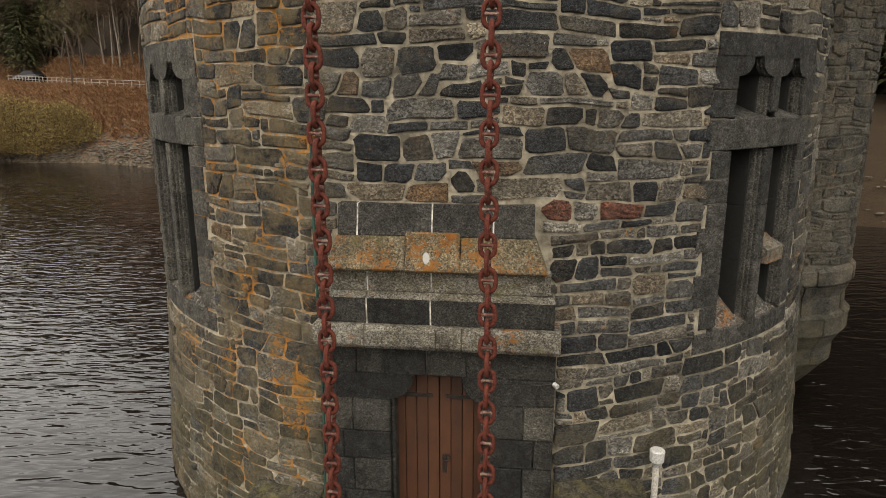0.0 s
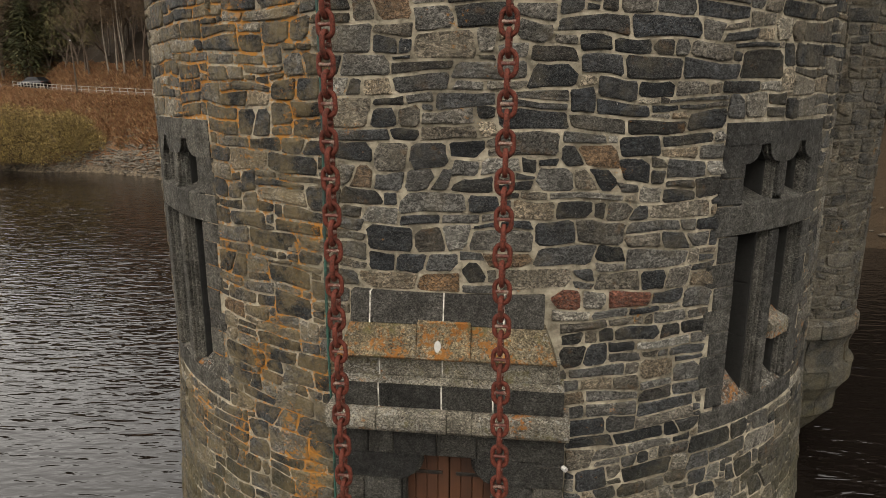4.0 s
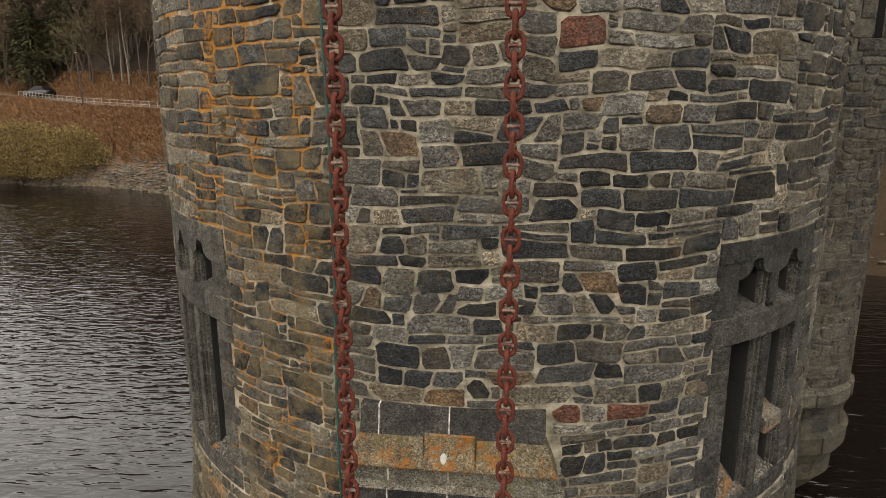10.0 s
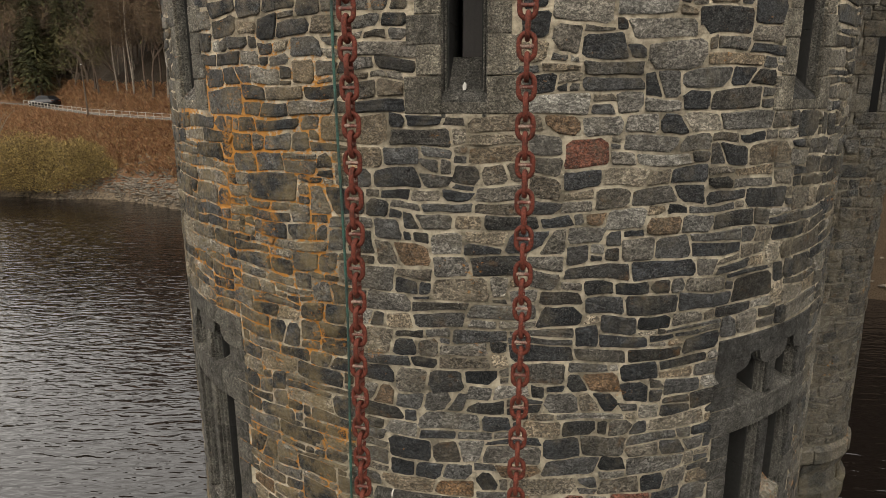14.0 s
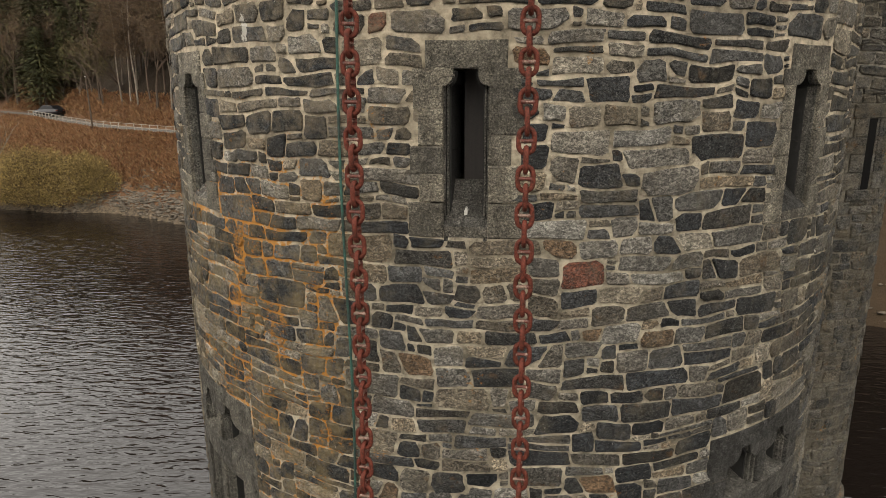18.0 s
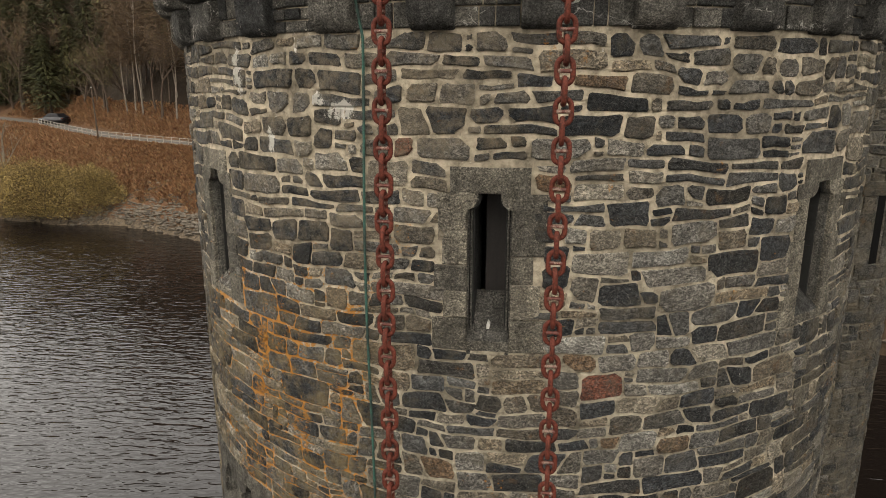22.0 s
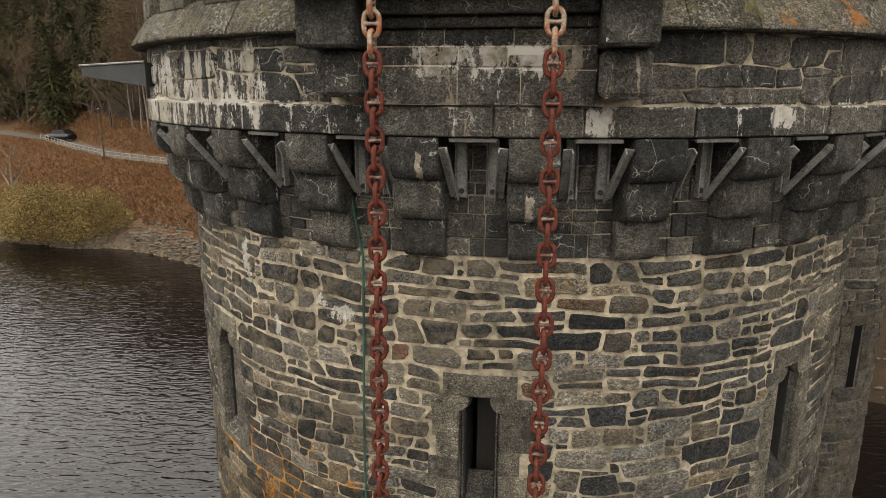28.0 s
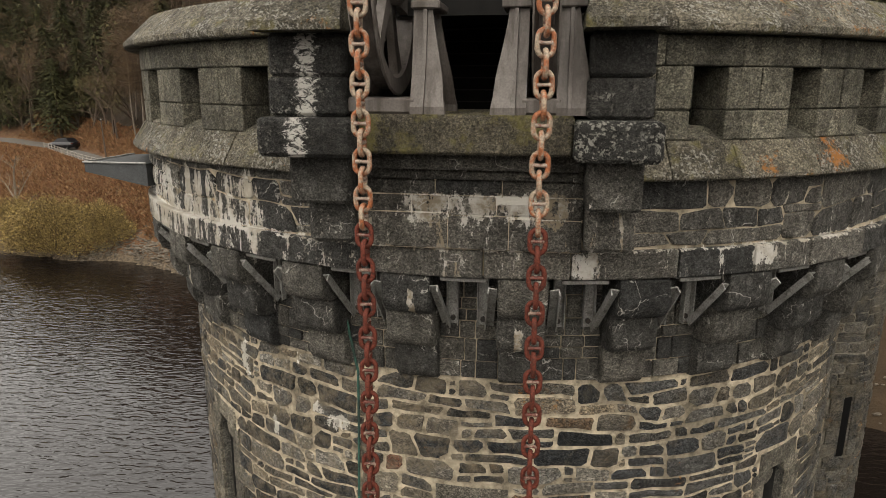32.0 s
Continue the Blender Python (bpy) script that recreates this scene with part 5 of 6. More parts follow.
def stones():
    rnd = random.Random(33)
    shapes = []

    def rock(x, y, z, s):
        v = []
        rows = ((-0.6, 0.75), (0.0, 1.0), (0.45, 0.72), (0.62, 0.2))
        yaw = rnd.uniform(0, 6.3)
        sx, sy, sz = s * rnd.uniform(0.8, 1.7), s * rnd.uniform(0.6, 1.1), s * rnd.uniform(0.4, 0.8)
        for h, r in rows:
            for k in range(6):
                a = yaw + k * math.pi / 3
                q = r * rnd.uniform(0.75, 1.15)
                v.append((x + sx * q * math.cos(a), y + sy * q * math.sin(a), z + sz * (h + rnd.uniform(-0.1, 0.1))))
        f = [(i * 6 + j, i * 6 + (j + 1) % 6, i * 6 + 6 + (j + 1) % 6, i * 6 + 6 + j) for i in range(3) for j in range(6)] + [(18, 19, 20, 21, 22, 23)]
        shapes.append((v, f))
    for _ in range(1500):
        x = rnd.uniform(-70, -20) if rnd.random() < 0.3 else rnd.uniform(-37, -20)
        y = along(SHORE, x) + abs(rnd.gauss(0, 1.3 if x > -36 else 0.5))
        rock(x, y, max(0.0, ground_z(x, y)), rnd.uniform(0.07, 0.2) * (1.6 if rnd.random() < 0.12 else 1))
    for cx, cy, n, sp in ((-31.5, 46.2, 16, 0.8), (-46, 52.0, 10, 1.2), (-27.5, 43.2, 18, 1.2)):
        for _ in range(n):
            x, y = cx + rnd.gauss(0, sp), cy + rnd.gauss(0, sp * 0.5)
            rock(x, y, ground_z(x, y) + 0.05, rnd.uniform(0.12, 0.3))
    for _ in range(160):
        x = rnd.uniform(14, 36)
        y = along(SHORE, x) + abs(rnd.gauss(0, 1.0))
        rock(x, y, max(0.0, ground_z(x, y)), rnd.uniform(0.06, 0.16))
    tagged(part("shore_stones", merge(shapes), rock_mat, None, "grey and tan broken rocks along the waterline"), kind="stuff", category="rocks")


stones()


def branchy(rnd, base, height, spread, levels, r0):
    """Limbs of a tree as tapered bars, and the points and ways of its outermost twigs."""
    bars, tips = [], []

    def grow(p, d, length, r, level):
        pts, q = [p], p
        for k in range(3):
            d = (d + Vector((rnd.uniform(-1, 1), rnd.uniform(-1, 1), rnd.uniform(-0.35, 0.6))) * 0.16).normalized()
            q = q + d * length / 3
            pts.append(q)
        bars.append(tube(pts, r, 5 if level < 2 else 3, False, [r, r * 0.85, r * 0.7, r * 0.5]))
        if level >= levels:
            tips.append((q, d, length))
            return
        for k in range(rnd.randint(3, 4)):
            a = rnd.uniform(0, 6.3)
            side = Vector((math.cos(a), math.sin(a), rnd.uniform(-0.1, 0.7)))
            grow(pts[rnd.randint(1, 3)], (d * 0.7 + side * spread).normalized(), length * rnd.uniform(0.55, 0.75), r * 0.5, level + 1)
    grow(Vector(base), Vector((rnd.uniform(-0.1, 0.1), rnd.uniform(-0.1, 0.1), 1)), height * 0.45, r0, 0)
    return bars, tips


def twig_cloud(rnd, tips, count, size, width):
    v, f = [], []
    for p, d, length in tips:
        for _ in range(count):
            q = p + Vector((rnd.gauss(0, 1), rnd.gauss(0, 1), rnd.gauss(0, 1))) * length * 0.42
            w = (d * 0.6 + Vector((rnd.uniform(-1, 1), rnd.uniform(-1, 1), rnd.uniform(-0.5, 1)))).normalized()
            s = w.orthogonal().normalized() * width
            e = q + w * size * rnd.uniform(0.5, 1.4)
            k = len(v)
            v += [q - s, q + s, e]
            f.append((k, k + 1, k + 2))
    return v, f


def bare_tree(seed, height, trunk_mat, crown_mat, label, spread=0.75, r0=0.17, count=9, size=0.9, width=0.022):
    rnd = random.Random(seed)
    t = empty("bare_tree", Matrix.Translation((0, 0, -500)), label, "tree")
    bars, tips = branchy(rnd, (0, 0, -0.6), height, spread, 3, r0)
    part("trunk", merge(bars[:1]), trunk_mat, t)
    part("branch_work", merge(bars[1:]), trunk_mat, t)
    part("crown", twig_cloud(rnd, tips, count, size, width), crown_mat, t)
    return t


def tall_birch(seed, height):
    rnd = random.Random(seed)
    t = empty("birch_tree", Matrix.Translation((0, 0, -500)), "slender birch with a bare pale trunk", "tree")
    lean = rnd.uniform(-0.12, 0.12)
    pts = [(lean * z + 0.15 * math.sin(z * 0.5 + seed), 0.1 * math.cos(z * 0.6), z) for z in [-0.5 + height * k / 8 for k in range(9)]]
    part("trunk", tube(pts, 0.1, 6, False, [0.105 - 0.009 * k for k in range(9)]), birch, t)
    bars, tips = [], []
    for k in range(26):
        z = height * rnd.uniform(0.45, 1.0)
        a, p = rnd.uniform(0, 6.3), Vector((lean * z, 0, z))
        d = Vector((math.cos(a), math.sin(a), rnd.uniform(-0.1, 0.5)))
        q = p + d * height * rnd.uniform(0.08, 0.2)
        bars.append(tube([p, p.lerp(q, 0.5) + Vector((0, 0, 0.15)), q], 0.03, 3, False, [0.04, 0.03, 0.015]))
        tips += [(q, d, 1.6), (p.lerp(q, 0.6), d, 1.4)]
    part("branch_work", merge(bars), bark, t)
    part("crown", twig_cloud(rnd, tips, 26, 0.9, 0.02), twigs, t)
    return t


def conifer(seed, height):
    rnd = random.Random(seed)
    t = empty("conifer", Matrix.Translation((0, 0, -500)), "dark green conifer on the hillside", "tree")
    part("trunk", tube([(0, 0, -0.5), (0, 0, height)], 0.16, 6, False, [0.22, 0.03]), bark, t)
    v, f = [], []
    for k in range(2600):
        u = rnd.random() ** 0.8
        z = height * (0.12 + 0.88 * u)
        reach = (1 - u) * height * 0.24 + 0.2
        a, r = rnd.uniform(0, 6.3), reach * rnd.uniform(0.25, 1.0)
        p = Vector((math.cos(a) * r, math.sin(a) * r, z - r * 0.3))
        w = Vector((math.cos(a), math.sin(a), rnd.uniform(-0.8, 0.1))).normalized()
        s = Vector((-math.sin(a), math.cos(a), rnd.uniform(-0.4, 0.4))) * rnd.uniform(0.06, 0.16)
        i = len(v)
        v += [p - s, p + s, p + w * rnd.uniform(0.4, 0.9)]
        f.append((i, i + 1, i + 2))
    part("crown", (v, f), needles, t)
    return t


def plant_woods():
    rnd = random.Random(41)
    brown = "leafless brown tree on the wooded slope"
    kinds = [bare_tree(1, 11, bark, twigs, brown), bare_tree(2, 13, bark, twigs, brown, 0.6), bare_tree(3, 9, bark, ivy, "olive-twigged leafless tree on the wooded slope", 0.85), tall_birch(4, 13), tall_birch(5, 11), conifer(6, 14), conifer(7, 11)]
    groups = ["wooded slope"] * 7
    for k, g in zip(kinds, groups):
        k["group"] = g

    def plant(kind, x, y, scale):
        m = pose(x, y, ground_z(x, y) - 0.1, rnd.uniform(-4, 4), rnd.uniform(-4, 4), rnd.uniform(0, 360))
        c = copy_thing(kind, m)
        c.scale = (scale, scale, scale)
    # first rows above the road, then the slope behind
    for x0, e, k in ((-44.6, 7.0, 3), (-43.2, 7.6, 4), (-42.0, 7.2, 3), (-36.6, 7.4, 4), (-35.4, 8.2, 3), (-48.5, 6.6, 0), (-50.2, 7.5, 1), (-40.2, 8.0, 1), (-38.8, 7.0, 0), (-60.5, 7.2, 2), (-57.0, 8.0, 2), (-63.5, 7.0, 1), (-66, 8.5, 5), (-53.5, 8.5, 2), (-46.6, 9.0, 2), (-33, 7.5, 1)):
        plant(kinds[k], x0, along(ROADLINE, x0) + e, rnd.uniform(0.9, 1.15))
    for _ in range(60):
        x = rnd.uniform(-98, -60)
        plant(kinds[rnd.choice((5, 6, 5, 2, 1, 0))], x, along(ROADLINE, x) + rnd.uniform(5, 16), rnd.uniform(0.8, 1.3))
    for _ in range(46):
        x = rnd.uniform(12, 48)
        plant(kinds[rnd.choice((5, 6, 5, 6, 2))], x, along(ROADLINE, x) + rnd.uniform(-3, 14), rnd.uniform(1.0, 1.5))
    n = 0
    while n < 400:
        x = rnd.uniform(-105, 34)
        e = 9 + 62 * rnd.random() ** 1.3
        if -22 < x < 14 and rnd.random() < 0.85:
            continue
        w = rnd.random()
        if x < -55:
            k = 5 if w < 0.3 else 6 if w < 0.5 else 2 if w < 0.75 else 1
        elif x < -24:
            k = 0 if w < 0.28 else 1 if w < 0.55 else 2 if w < 0.72 else 3 if w < 0.8 else 6 if w < 0.9 else 4
        else:
            k = rnd.choice((0, 1, 2, 5))
        plant(kinds[k], x, along(ROADLINE, x) + e, rnd.uniform(0.8, 1.3))
        n += 1
    for k in kinds:
        for o in (*k.children_recursive, k):
            bpy.data.objects.remove(o)


plant_woods()


def willow_bush(x, y, w, h, seed, dense):
    rnd = random.Random(seed)
    b = empty("willow_bush", Matrix.Translation((x, y, ground_z(x, y) - 0.1)), "spreading yellow-green willow bush at the water's edge", "bush", "shore bushes")
    stems, v, f = [], [], []
    for _ in range(34):
        a, r = rnd.uniform(0, 6.3), rnd.uniform(0.2, 1.0)
        p = Vector((math.cos(a) * r * 0.3 * w, math.sin(a) * r * 0.3 * w, 0))
        q = Vector((math.cos(a) * r * w * 0.9, math.sin(a) * r * w * 0.55, h * rnd.uniform(0.5, 0.95) * (1.15 - r * 0.5)))
        stems.append(tube([p, p.lerp(q, 0.5) + Vector((0, 0, 0.3)), q], 0.03, 4, False, [0.04, 0.03, 0.012]))
    part("stem_work", merge(stems), bark, b)
    for _ in range(dense):
        a, u, c = rnd.uniform(0, 6.3), rnd.random() ** 0.45, rnd.random()
        lump = 1 + 0.34 * noise.noise(Vector((math.cos(a) * 2.2, math.sin(a) * 2.2, c * 3 + seed)))
        el = math.asin(c ** 0.8)
        p = Vector((math.cos(a) * math.cos(el) * w * u, math.sin(a) * math.cos(el) * w * 0.6 * u, math.sin(el) * h * u)) * lump
        d = (p.normalized() + Vector((rnd.uniform(-1.2, 1.2), rnd.uniform(-1.2, 1.2), rnd.uniform(-0.8, 1.1)))).normalized()
        s = d.orthogonal().normalized() * rnd.uniform(0.02, 0.05)
        k = len(v)
        v += [p - s, p + s, p + d * rnd.uniform(0.07, 0.2)]
        f.append((k, k + 1, k + 2))
    part("foliage", (v, f), willow, b)
    return b


willow_bush(-41.0, 44.9, 5.6, 4.7, 51, 60000)
willow_bush(-36.6, 45.4, 3.2, 3.3, 52, 22000)
willow_bush(-47.5, 48.6, 3.2, 2.6, 53, 14000)


def dead_tree():
    rnd = random.Random(61)
    x, y = -49.5, 51.5
    t = empty("dead_tree", Matrix.Translation((x, y, ground_z(x, y) - 0.1)), "bleached leafless dead tree on the bank", "tree")
    bars, tips = branchy(rnd, (0, 0, -0.3), 9.0, 0.95, 3, 0.17)
    part("trunk", merge(bars[:1]), driftwood, t)
    part("branch_work", merge(bars[1:]), driftwood, t)
    bars, tips = [], []
    for a in (0.2, -0.5, 0.7):
        p = Vector((0.6, -0.6, 0.4))
        q = p + Vector((math.cos(a) * 3.2, math.sin(a) * 1.2 - 0.6, 0.6 + a))
        bars.append(tube([p, p.lerp(q, 0.4) + Vector((0, 0, -0.3)), p.lerp(q, 0.7) + Vector((0.1, 0, 0.2)), q], 0.05, 5, False, [0.08, 0.06, 0.045, 0.02]))
    part("fallen_limbs", merge(bars), driftwood, t)


dead_tree()


# ---- abutment and landing under the door (their tops just show) ----
landing = empty("landing", pose(0, 0, 0, 0, 0, math.degrees(FACE)), "stone landing with low mossy side walls before the tower door", "landing")
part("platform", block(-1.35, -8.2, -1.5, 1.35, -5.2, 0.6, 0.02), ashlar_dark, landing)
for side, top in ((-1, 1.30), (1, 1.66)):
    a, c = sorted((side * 1.36, side * 2.42))
    bm = bmesh.new()
    bmesh.ops.create_cube(bm, size=1)
    for v in bm.verts:
        x = a if v.co.x < 0 else c
        inner = abs(x) < 2
        y = -5.95 if v.co.y < 0 else -4.85
        z = -1.5 if v.co.z < 0 else top + (0.04 if inner else -0.12) - (0.10 if v.co.y < 0 else 0.0)
        v.co = Vector((x, y, z))
    bmesh.ops.bevel(bm, geom=bm.edges[:], offset=0.05, segments=2, affect="EDGES")
    bmesh.ops.subdivide_edges(bm, edges=bm.edges[:], cuts=3, use_grid_fill=True)
    for v in bm.verts:
        v.co += Vector((0, 0, 0.025 * noise.noise(v.co * 3.0)))
    part("side_wall", bm, sill_mat, landing, "mossy sloped coping wall beside the door")

vent = empty("vent_pipe", pose(0, 0, 0, 0, 0, math.degrees(FACE)) @ pose(*polar(5.78, 26.0, 0)), "grey vent pipe with white ribbed plastic cap beside the tower door", "pipe")
part("pipe", turned([(0.038, 1.3), (0.038, 1.80)], 16), metal_paint("grey_pipe", (0.42, 0.40, 0.36), (0.33, 0.31, 0.27), 0.5), vent)
part("collar", turned([(0.05, 1.76), (0.05, 1.83), (0.042, 1.835)], 16), galvanised, vent)
part("cap", turned([(0.055, 1.82), (0.08, 1.825), (0.082, 1.85), (0.076, 1.855), (0.082, 1.86), (0.082, 1.885), (0.076, 1.89), (0.084, 1.895), (0.086, 1.955), (0.07, 1.968), (0.01, 1.972)], 24), white_plastic, vent, "white ribbed plastic cap")


# ---- hoisting chains ----
LINK, BAR = 0.149, 0.043


def link_mesh(mat):
    w, a = 0.060, LINK / 2 + BAR / 2 - 0.060 + 0.001
    path = []
    for k in range(9):
        t = math.pi * k / 8
        path.append((w * math.cos(t), 0, a + w * math.sin(t)))
    for k in range(9):
        t = math.pi + math.pi * k / 8
        path.append((w * math.cos(t), 0, -a + w * math.sin(t)))
    v, f = tube(path, BAR / 2, 8, True)
    return mesh_of("link", v, f, mat, True)


def stud_mesh(mat):
    v, f = tube([(-0.052, 0, 0), (-0.03, 0, 0), (0.0, 0, 0), (0.03, 0, 0), (0.052, 0, 0)], 0.016, 8, False, [0.024, 0.016, 0.014, 0.016, 0.024])
    return mesh_of("stud", v, f, mat, True)


LINKS = {"red": (link_mesh(chain_red), stud_mesh(stud_worn)), "bare": (link_mesh(chain_bare), stud_mesh(stud_pale))}
WHEEL_Y, WHEEL_Z, WHEEL_R = -6.18, 16.62, 0.90


def chain(x, seed):
    rnd = random.Random(seed)
    ch = empty("hoist_chain", pose(0, 0, 0, 0, 0, math.degrees(FACE)), "heavy stud-link chain painted red oxide, bare and rusty near the sheave", "chain", "hoist chains")
    n = int((WHEEL_Z - 0.66) / LINK)
    twist = rnd.uniform(-6, 6)
    for k in range(n + 14):
        z = 0.68 + LINK * (k + 0.5)
        y, lean = WHEEL_Y - WHEEL_R - 0.012, 0.0
        if z > WHEEL_Z:
            a = (z - WHEEL_Z) / WHEEL_R
            if a > 2.4:
                break
            y, z, lean = WHEEL_Y - (WHEEL_R + 0.012) * math.cos(a), WHEEL_Z + (WHEEL_R + 0.012) * math.sin(a), math.degrees(a)
        twist += rnd.uniform(-2.5, 2.5) - twist * 0.05
        turn = 0 if k % 2 else 90
        kind = "bare" if z > 14.74 else "red"
        sway = 0.006 * math.sin(z * 1.3 + seed) + rnd.uniform(-0.003, 0.003)
        link = part("link", LINKS[kind][0], None, ch)
        link.matrix_basis = pose(x + sway, y + rnd.uniform(-0.003, 0.003), z, -lean, rnd.uniform(-1.5, 1.5), 0) @ pose(0, 0, 0, 0, 0, turn + twist)
        part("stud", LINKS[kind][1], None, link)
    eye = part("anchor_ring", tube([(x + 0.07 * math.cos(2 * math.pi * k / 16), WHEEL_Y - WHEEL_R - 0.012, 0.665 + 0.07 * math.sin(2 * math.pi * k / 16)) for k in range(16)], 0.022, 8, True), chain_red, ch)
    return ch


CHAIN_X = (-0.742, 0.660)
for i, x in enumerate(CHAIN_X):
    chain(x, 3 + i)


# ---- sheaves on their pedestals ----
def sheave(x, seed):
    s = empty("chain_sheave", pose(0, 0, 0, 0, 0, math.degrees(FACE)) @ pose(x, WHEEL_Y, WHEEL_Z), "grey cast-iron chain sheave between two flared pedestals", "sheave", "chain sheaves")
    # rim: a shallow groove between two flanges, turned round the x axis
    prof = [(-0.085, 0.76), (0.085, 0.76), (0.105, 0.90), (0.09, 0.915), (0.06, 0.86), (-0.06, 0.86), (-0.09, 0.915), (-0.105, 0.90)]
    n, k = 48, len(prof)
    v = [(px, -r * math.sin(2 * math.pi * i / n), r * math.cos(2 * math.pi * i / n)) for i in range(n) for px, r in prof]
    f = [(i * k + j, i * k + (j + 1) % k, ((i + 1) % n) * k + (j + 1) % k, ((i + 1) % n) * k + j) for i in range(n) for j in range(k)]
    part("rim", (v, f), cast_grey, s)
    for i in range(6):
        a = math.pi * 2 * i / 6 + 0.4
        d, p = Vector((0, -math.sin(a), math.cos(a))), Vector((0, -math.cos(a), -math.sin(a)))
        v = []
        for r, w, t in ((0.12, 0.085, 0.045), (0.45, 0.06, 0.035), (0.77, 0.075, 0.045)):
            v += [d * r + p * w + Vector((t, 0, 0)), d * r - p * w + Vector((t, 0, 0)), d * r - p * w - Vector((t, 0, 0)), d * r + p * w - Vector((t, 0, 0))]
        f = [(b + j, b + (j + 1) % 4, b + 4 + (j + 1) % 4, b + 4 + j) for b in (0, 4) for j in range(4)]
        part("spoke", (v, f), cast_grey, s)
    part("hub", tube([(-0.16, 0, 0), (-0.12, 0, 0), (0.12, 0, 0), (0.16, 0, 0)], 0.1, 20, False, [0.1, 0.14, 0.14, 0.1]), cast_grey, s)
    part("axle", tube([(-0.42, 0, 0), (0.42, 0, 0)], 0.05, 14), black_iron, s)
    z0 = 15.56 - WHEEL_Z
    near = (0.29, 0.28) if seed == 0 else (0.145, 0.10)
    part("base_plate", block(-near[0] - 0.05, -0.40, z0, near[1] + 0.05, 0.40, z0 + 0.135, 0.02), cast_grey, s)
    for side, gap in ((-1, near[0]), (1, near[1])):
        ped = empty("pedestal")
        ped.parent = s
        ped["label"] = "flared grey cast-iron pedestal, upright towards the wheel"
        # front and rear flanges, straight beside the wheel and flared away from it, joined by a web
        cut = [(z0, 0.30, 0.42), (z0 + 0.06, 0.295, 0.42), (z0 + 0.14, 0.28, 0.38), (z0 + 0.32, 0.262, 0.31), (z0 + 0.55, 0.215, 0.25), (z0 + 0.74, 0.18, 0.22), (z0 + 0.86, 0.165, 0.205)]
        for nm, s0, s1, a0, a1 in (("front_flange", -1.0, -0.84, 0.0, 1.0), ("rear_flange", 0.84, 1.0, 0.0, 1.0), ("web", -0.85, 0.85, 0.36, 0.56)):
            v = []
            for z, w, dep in cut:
                x0, x1 = sorted((side * (gap + w * a0), side * (gap + w * a1)))
                v += [(x0, dep * s0, z), (x1, dep * s0, z), (x1, dep * s1, z), (x0, dep * s1, z)]
            m = len(cut)
            f = [(b * 4 + j, b * 4 + (j + 1) % 4, b * 4 + 4 + (j + 1) % 4, b * 4 + 4 + j) for b in range(m - 1) for j in range(4)] + [(3, 2, 1, 0), (m * 4 - 4, m * 4 - 3, m * 4 - 2, m * 4 - 1)]
            part(nm, (v, f), cast_grey, ped)
        mid = side * (gap + 0.105)
        rows = [(z, mid, dep) for z, _, dep in cut]
        v = [p for z, x, dep in rows for p in ((x - 0.016, -dep - 0.035, z), (x + 0.016, -dep - 0.035, z), (x + 0.02, -dep * 0.9, z), (x - 0.02, -dep * 0.9, z))]
        f = [(b * 4 + j, b * 4 + (j + 1) % 4, b * 4 + 4 + (j + 1) % 4, b * 4 + 4 + j) for b in range(len(rows) - 1) for j in range(4)] + [(3, 2, 1, 0), tuple(len(rows) * 4 - 4 + j for j in range(4))]
        part("rib", (v, f), cast_grey, ped)
        x0, x1 = sorted((side * (gap - 0.02), side * (gap + 0.23)))
        part("bearing_seat", block(x0, -0.25, z0 + 0.862, x1, 0.25, z0 + 0.93, 0.012), cast_grey, ped)
        part("bearing_cap", block(x0 + 0.04, -0.2, z0 + 0.932, x1 - 0.04, 0.2, z0 + 1.26, 0.05), cast_grey, ped)
        for k in (-1, 1):
            q = Vector(((x0 + x1) / 2 + 0.085 * k, -0.225, z0 + 0.93))
            part("bolt", tube([q, q + Vector((0, 0, 0.04))], 0.022, 6), cast_grey, ped)


for i, x in enumerate(CHAIN_X):
    sheave(x, i)


# ---- rubble stones of the walls, bedded in the mortar ----
def taken(s, z):
    """True where dressed stone fills the wall face."""
    t = s * M
    for c in SLITS:
        d = abs(t - c) / M
        if (9.26 < z < 11.34 and d < 0.47) or (10.86 < z < 11.05 and d < 0.56) or (9.26 < z < 9.68 and d < 0.63) or (10.0 < z < 10.5 and d < 0.58):
            return True
    for c in PAIRS:
        if 2.9 < z < 6.64 and abs(t - c) / M < 1.1:
            return True
    if abs(s) < 1.36 and z < 3.52 or abs(s) < 1.22 and z < 4.53 or abs(s) < 1.08 and z < 4.86:
        return True
    return False


